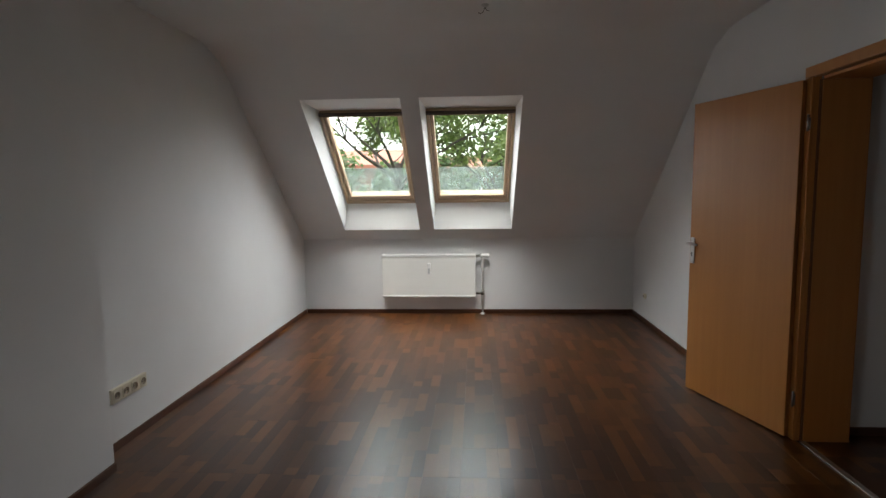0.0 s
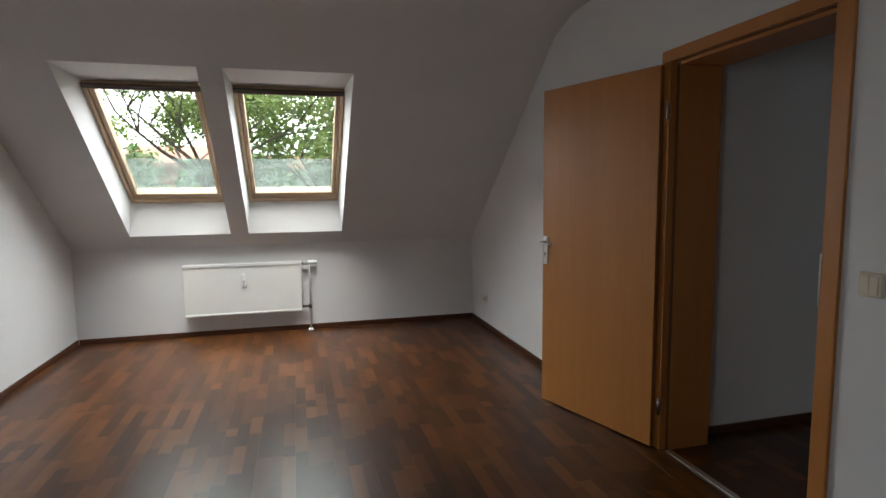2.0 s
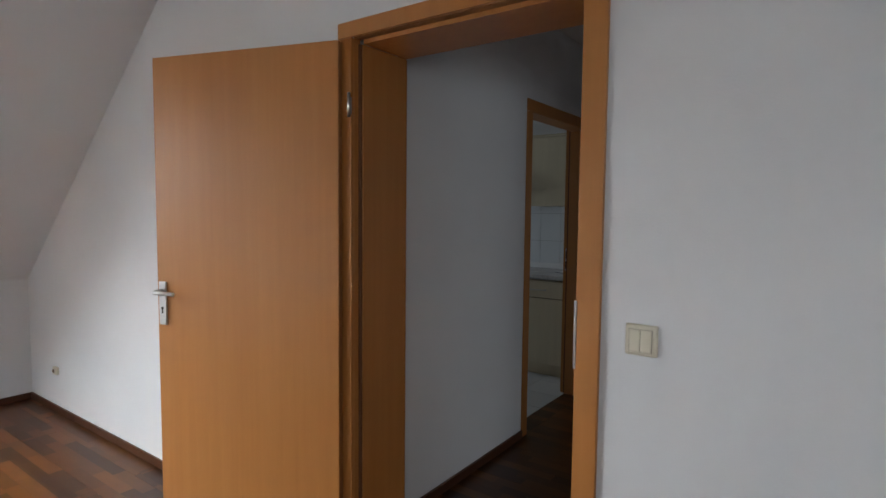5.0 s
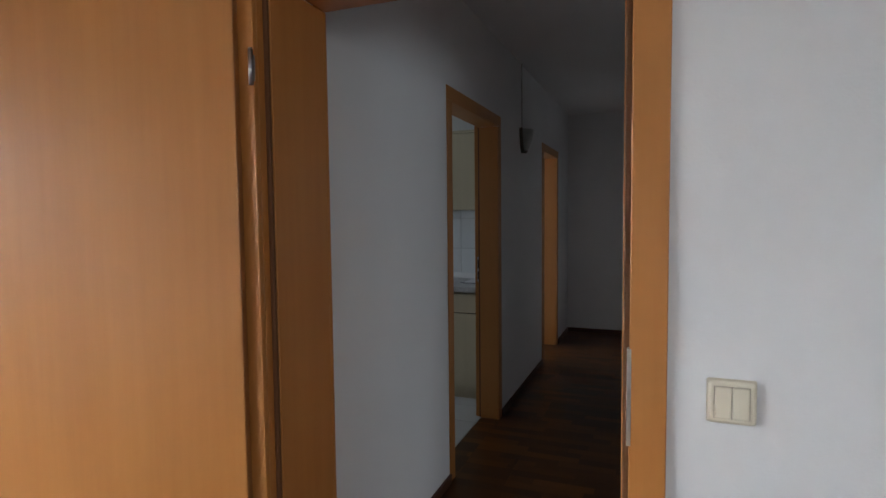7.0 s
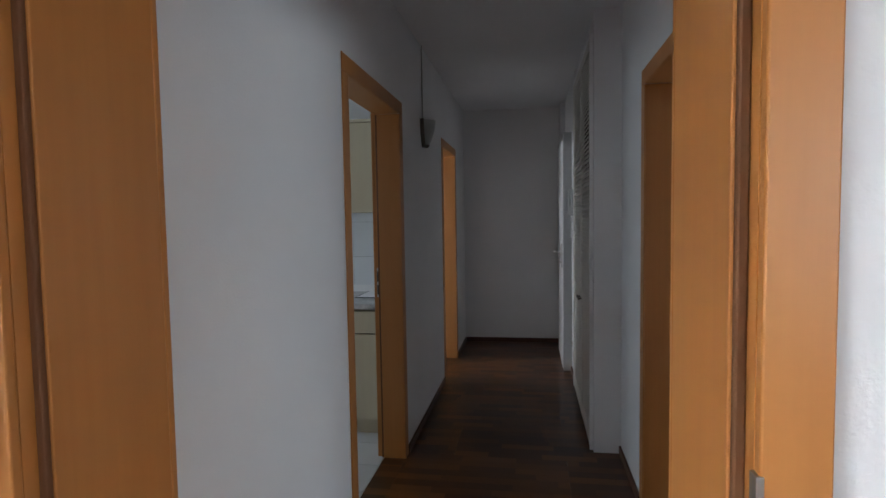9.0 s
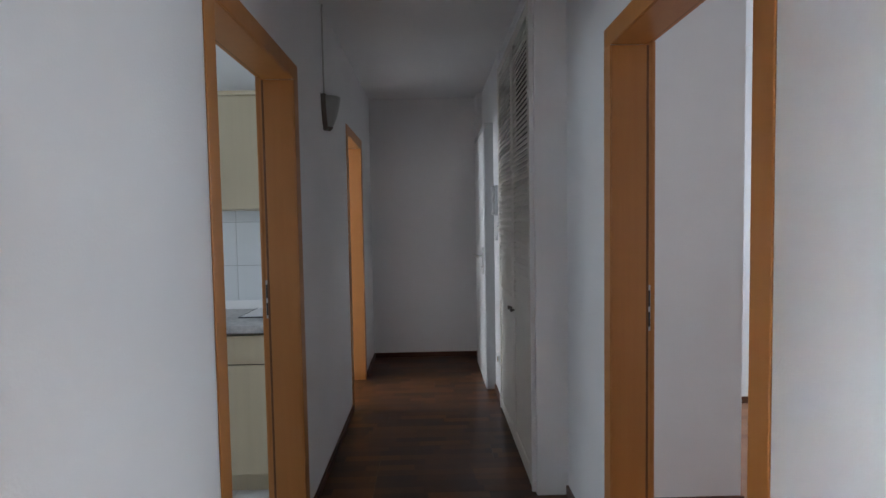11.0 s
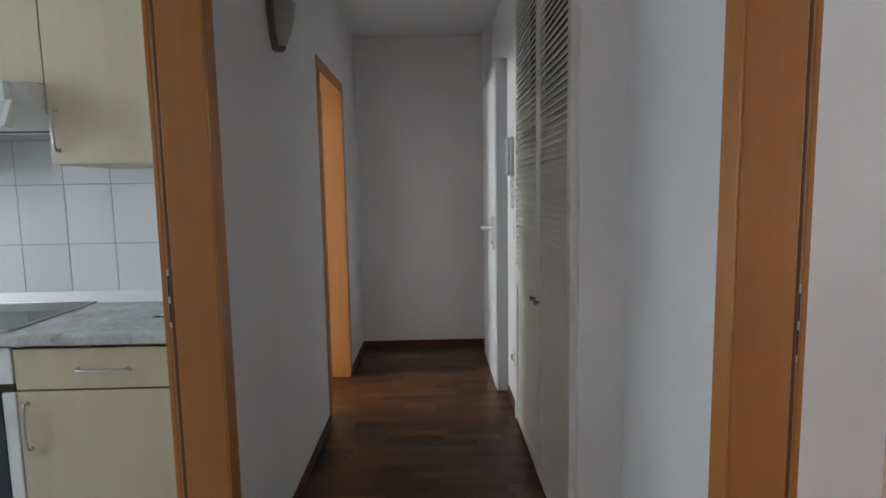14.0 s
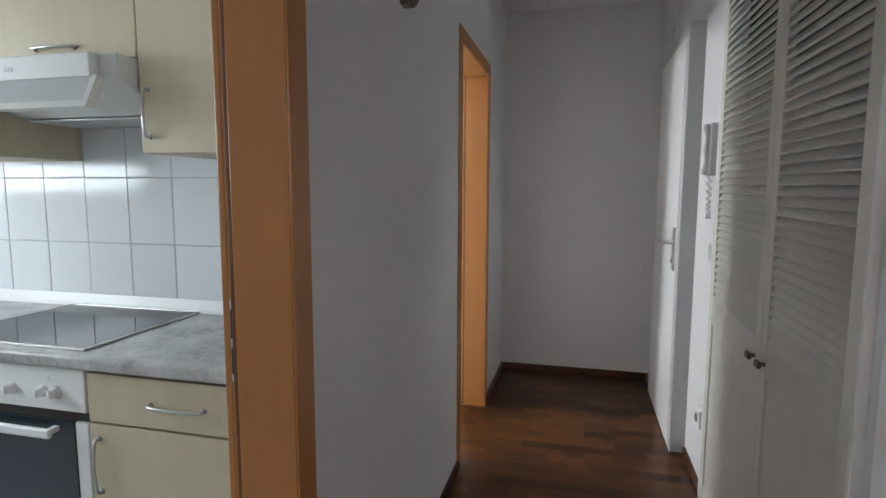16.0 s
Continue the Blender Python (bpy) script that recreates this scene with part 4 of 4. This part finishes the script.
def tree(name, x, y, height, spread, seed, label, leaves, leaf=0.19, fork_at=0.52, stout=1.0):
    rnd = random.Random(seed)
    root = thing(name, x, y, -5.6, label, "tree", "trees outside the roof windows")
    tubes, tips = [], []
    def limb(p, d, length, r, depth):
        pts, rad = [p], [r]
        q, dirn = p.copy(), d.normalized()
        for k in range(4):
            dirn = (dirn + Vector((rnd.uniform(-1, 1), rnd.uniform(-1, 1), rnd.uniform(-0.3, 0.6))) * 0.22).normalized()
            q = q + dirn * length / 4
            pts.append(q.copy()), rad.append(r * (1 - 0.16 * (k + 1)))
        tubes.append(tube(pts, rad, 7, False))
        if depth <= 1:
            tips.extend(pts[1:])
        if depth == 0:
            return
        for k in range(rnd.choice((3, 4))):
            b = pts[rnd.choice((2, 3, 4))]
            out = Vector((rnd.uniform(-1, 1), rnd.uniform(-1, 1), rnd.uniform(-0.15, 0.7))).normalized()
            limb(b, (dirn * 0.6 + out).normalized(), length * rnd.uniform(0.55, 0.75), r * 0.45, depth - 1)
    base = Vector((x, y, -5.6))
    fork = base + Vector((0, 0, height * fork_at))
    tubes.append(tube([base, base.lerp(fork, 0.4) + Vector((0.1, 0, 0)), fork], [0.30 * stout, 0.22 * stout, 0.18 * stout], 9))
    for k in range(7):
        a = 2 * math.pi * (k + rnd.random() * 0.6) / 7
        limb(fork - Vector((0, 0, rnd.uniform(0, 1.2))), Vector((math.cos(a), math.sin(a), rnd.uniform(0.5, 1.5))), spread * rnd.uniform(0.45, 0.7), 0.10 * stout, 3)
    part("trunk", joined(*tubes), BARK, root, "dark forked trunk and limbs")
    verts, faces = [], []
    clumps = rnd.sample(tips, int(len(tips) * 0.36))
    for k in range(leaves):
        t = rnd.choice(clumps)
        c = t + Vector((rnd.gauss(0, 0.24), rnd.gauss(0, 0.24), rnd.gauss(0, 0.18)))
        a = Vector((rnd.gauss(0, 1), rnd.gauss(0, 1), rnd.gauss(0, 0.6))).normalized() * leaf * rnd.uniform(0.6, 1.2)
        b = a.orthogonal().normalized()
        b = (b + a.cross(b).normalized() * rnd.uniform(-1, 1)).normalized() * leaf * 0.45
        i = len(verts)
        verts += [c - a, c + b, c + a, c - b]
        faces.append((i, i + 1, i + 2, i + 3))
    me = bpy.data.meshes.new("crown")
    inv = ROOTS[root].inverted()
    me.from_pydata([tuple(inv @ v) for v in verts], [], faces)
    me.materials.append(LEAF)
    crown = new("crown", me)
    crown.parent = root
    return tagged(crown, "loose green leaves with gaps of sky", kind="stuff")


tree("oak_tree", -4.6, 17.0, 12.2, 5.8, 3, "broad green oak in front of a brick house", 19000, 0.105, 0.66, 0.75)
tree("oak_tree", -0.4, 21.0, 12.2, 5.8, 11, "green oak with a rounded crown", 11000, 0.115, 0.6, 0.8)
tree("oak_tree", -12.5, 24.0, 12.0, 5.6, 7, "green oak with a rounded crown", 2800)
tree("oak_tree", 7.5, 26.0, 12.0, 5.6, 5, "green oak with a rounded crown", 2800)


def shrub(x, y, w, h, seed):
    rnd = random.Random(seed)
    root = thing("tall_shrub", x, y, -5.6, "dense dark green tall shrub by the lawn", "shrub", "shrubs below the trees")
    part("stem", joined(*[tube([(x + rnd.uniform(-w, w) * 0.3, y, -5.6), (x + rnd.uniform(-w, w) * 0.6, y + rnd.uniform(-0.5, 0.5), -5.6 + h * 0.8)], [0.06, 0.02], 6) for _ in range(5)]), BARK, root)
    verts, faces = [], []
    for k in range(2600):
        u, v, a = rnd.random(), rnd.random(), rnd.uniform(0, 2 * math.pi)
        r = math.sqrt(u) * (1.0 - 0.55 * v ** 2) * (1 + 0.18 * math.sin(3 * a + seed))
        c = Vector((x + r * w * math.cos(a), y + r * 1.2 * math.sin(a), -5.6 + 0.4 + v * h * (1 + 0.08 * math.sin(5 * a))))
        d = Vector((rnd.gauss(0, 1), rnd.gauss(0, 1), rnd.gauss(0, 0.7))).normalized() * 0.20
        e = d.orthogonal().normalized() * 0.10
        i = len(verts)
        verts += [c - d, c + e, c + d, c - e]
        faces.append((i, i + 1, i + 2, i + 3))
    me = bpy.data.meshes.new("foliage")
    inv = ROOTS[root].inverted()
    me.from_pydata([tuple(inv @ v) for v in verts], [], faces)
    me.materials.append(LEAF_BUSH)
    ob = new("foliage", me)
    ob.parent = root
    tagged(ob, kind="stuff")


for k in range(9):
    shrub(-15 + 2.9 * k, 27.5 + 1.5 * math.sin(k * 2.1), 2.3, 8.6 + 0.9 * math.sin(k * 1.7), k)


def house(x0, x1, y0, y1, eave, ridge, label):
    root = thing("brick_house", (x0 + x1) / 2, (y0 + y1) / 2, -5.6, label, "house", "houses behind the trees")
    part("wall", boxes((x0, y0, -5.6, x1, y1, eave)), BRICK, root, "orange brick walls")
    ym = (y0 + y1) / 2
    part("roof", prism([(y0 - 0.5, eave - 0.1), (ym, ridge), (y1 + 0.5, eave - 0.1), (y1 + 0.5, eave - 0.35), (ym, ridge - 0.25), (y0 - 0.5, eave - 0.35)], "x", x0 - 0.3, x1 + 0.3), ROOF_TILE, root, "clay tiled gable roof")
    for z in (-4.4, -1.7, 1.0):
        if z + 1.4 > eave:
            continue
        for k in range(int((x1 - x0) // 2.6)):
            xa = x0 + 1.0 + 2.6 * k
            w = part("window", boxes((xa, y0 - 0.05, z, xa + 1.2, y0 - 0.02, z + 1.4)), DARK_PANE, root, "dark window pane")
            part("window_frame", boxes((xa - 0.08, y0 - 0.09, z - 0.08, xa + 1.28, y0 - 0.05, z), (xa - 0.08, y0 - 0.09, z + 1.4, xa + 1.28, y0 - 0.05, z + 1.48),
                                       (xa - 0.08, y0 - 0.09, z, xa, y0 - 0.05, z + 1.4), (xa + 1.2, y0 - 0.09, z, xa + 1.28, y0 - 0.05, z + 1.4)), LACQUER, w)
    return root


house(-13.5, -7.4, 40, 48, 3.6, 5.0, "orange brick house with a clay tiled roof")
house(-6.2, 4.5, 44, 52, 3.2, 4.6, "long orange brick house with a clay tiled roof")

# ---- floors, piece by piece ----
slab = structure("floor", boxes((-3.9, -4.8, -0.16, 5.6, 3.3, -0.0125)), CONCRETE, "dark walnut-toned laminate boards over screed", "floor")
BOARD_MESH = {}


def board_mesh(w, length, mat):
    key = (round(w, 3), round(length, 3), mat.name)
    if key not in BOARD_MESH:
        bm = box(-w / 2, -length / 2, -0.012, w / 2, length / 2, 0)
        bmesh.ops.bevel(bm, geom=[e for e in bm.edges if all(abs(v.co.z) < 1e-6 for v in e.verts)], offset=0.0003, segments=1, affect="EDGES")
        me = bpy.data.meshes.new("board")
        bm.to_mesh(me)
        bm.free()
        me.materials.append(mat)
        BOARD_MESH[key] = me
    return BOARD_MESH[key]


def lay(parent, x0, x1, y0, y1, mat, seed, bw=0.1941, bl=1.29):
    rnd = random.Random(seed)
    x = x0
    while x < x1 - 0.005:
        w = min(bw, x1 - x)
        y = y0 - rnd.choice((0.0, 0.32, 0.64, 0.97))
        while y < y1 - 0.005:
            a, b = max(y, y0), min(y + bl, y1)
            if b - a > 0.02:
                ob = new("board", board_mesh(w - 0.0002, b - a - 0.0002, mat))
                ob.location = (x + w / 2, (a + b) / 2, 0)
                ob.parent = parent
            y += bl
        x += bw


lay(slab, -3.815, 0.028, -4.7, -0.564, FLOOR, 1)
lay(slab, -3.815, 0.0, -0.564, NORTH, FLOOR, 2)
lay(slab, 0.028, 5.53, -1.245, 0.0, FLOOR, 3)
lay(slab, 1.588, 2.466, 0.0, 0.125, FLOOR, 8)
lay(slab, 4.04, 4.76, 0.0, 0.15, FLOOR, 9)
floor_b = structure("floor_side_room", boxes((0.265, -4.7, -0.0124, 4.0, -1.40, -0.0121)), CONCRETE, "lighter brown oak laminate floor of the side room", "floor")
lay(floor_b, 0.265, 3.95, -4.7, -1.40, FLOOR_LIGHT, 4)
lay(floor_b, 1.154, 2.034, -1.40, -1.245, FLOOR_LIGHT, 6)
floor_k = structure("floor_kitchen", boxes((0.265, 0.125, -0.0124, 5.55, 2.6, -0.004)), GROUT, "pale grey kitchen floor tiles", "floor")
ft = bpy.data.meshes.new("tile")
bm = box(-0.148, -0.148, -0.006, 0.148, 0.148, 0.0, bevel=0.0015, seg=1)
bm.to_mesh(ft)
bm.free()
ft.materials.append(FLOOR_TILE)
for i in range(10):
    for j in range(8):
        ob = new("tile", ft)
        ob.location = (0.415 + 0.3 * i, 0.277 + 0.3 * j, -0.0005)
        ob.parent = floor_k
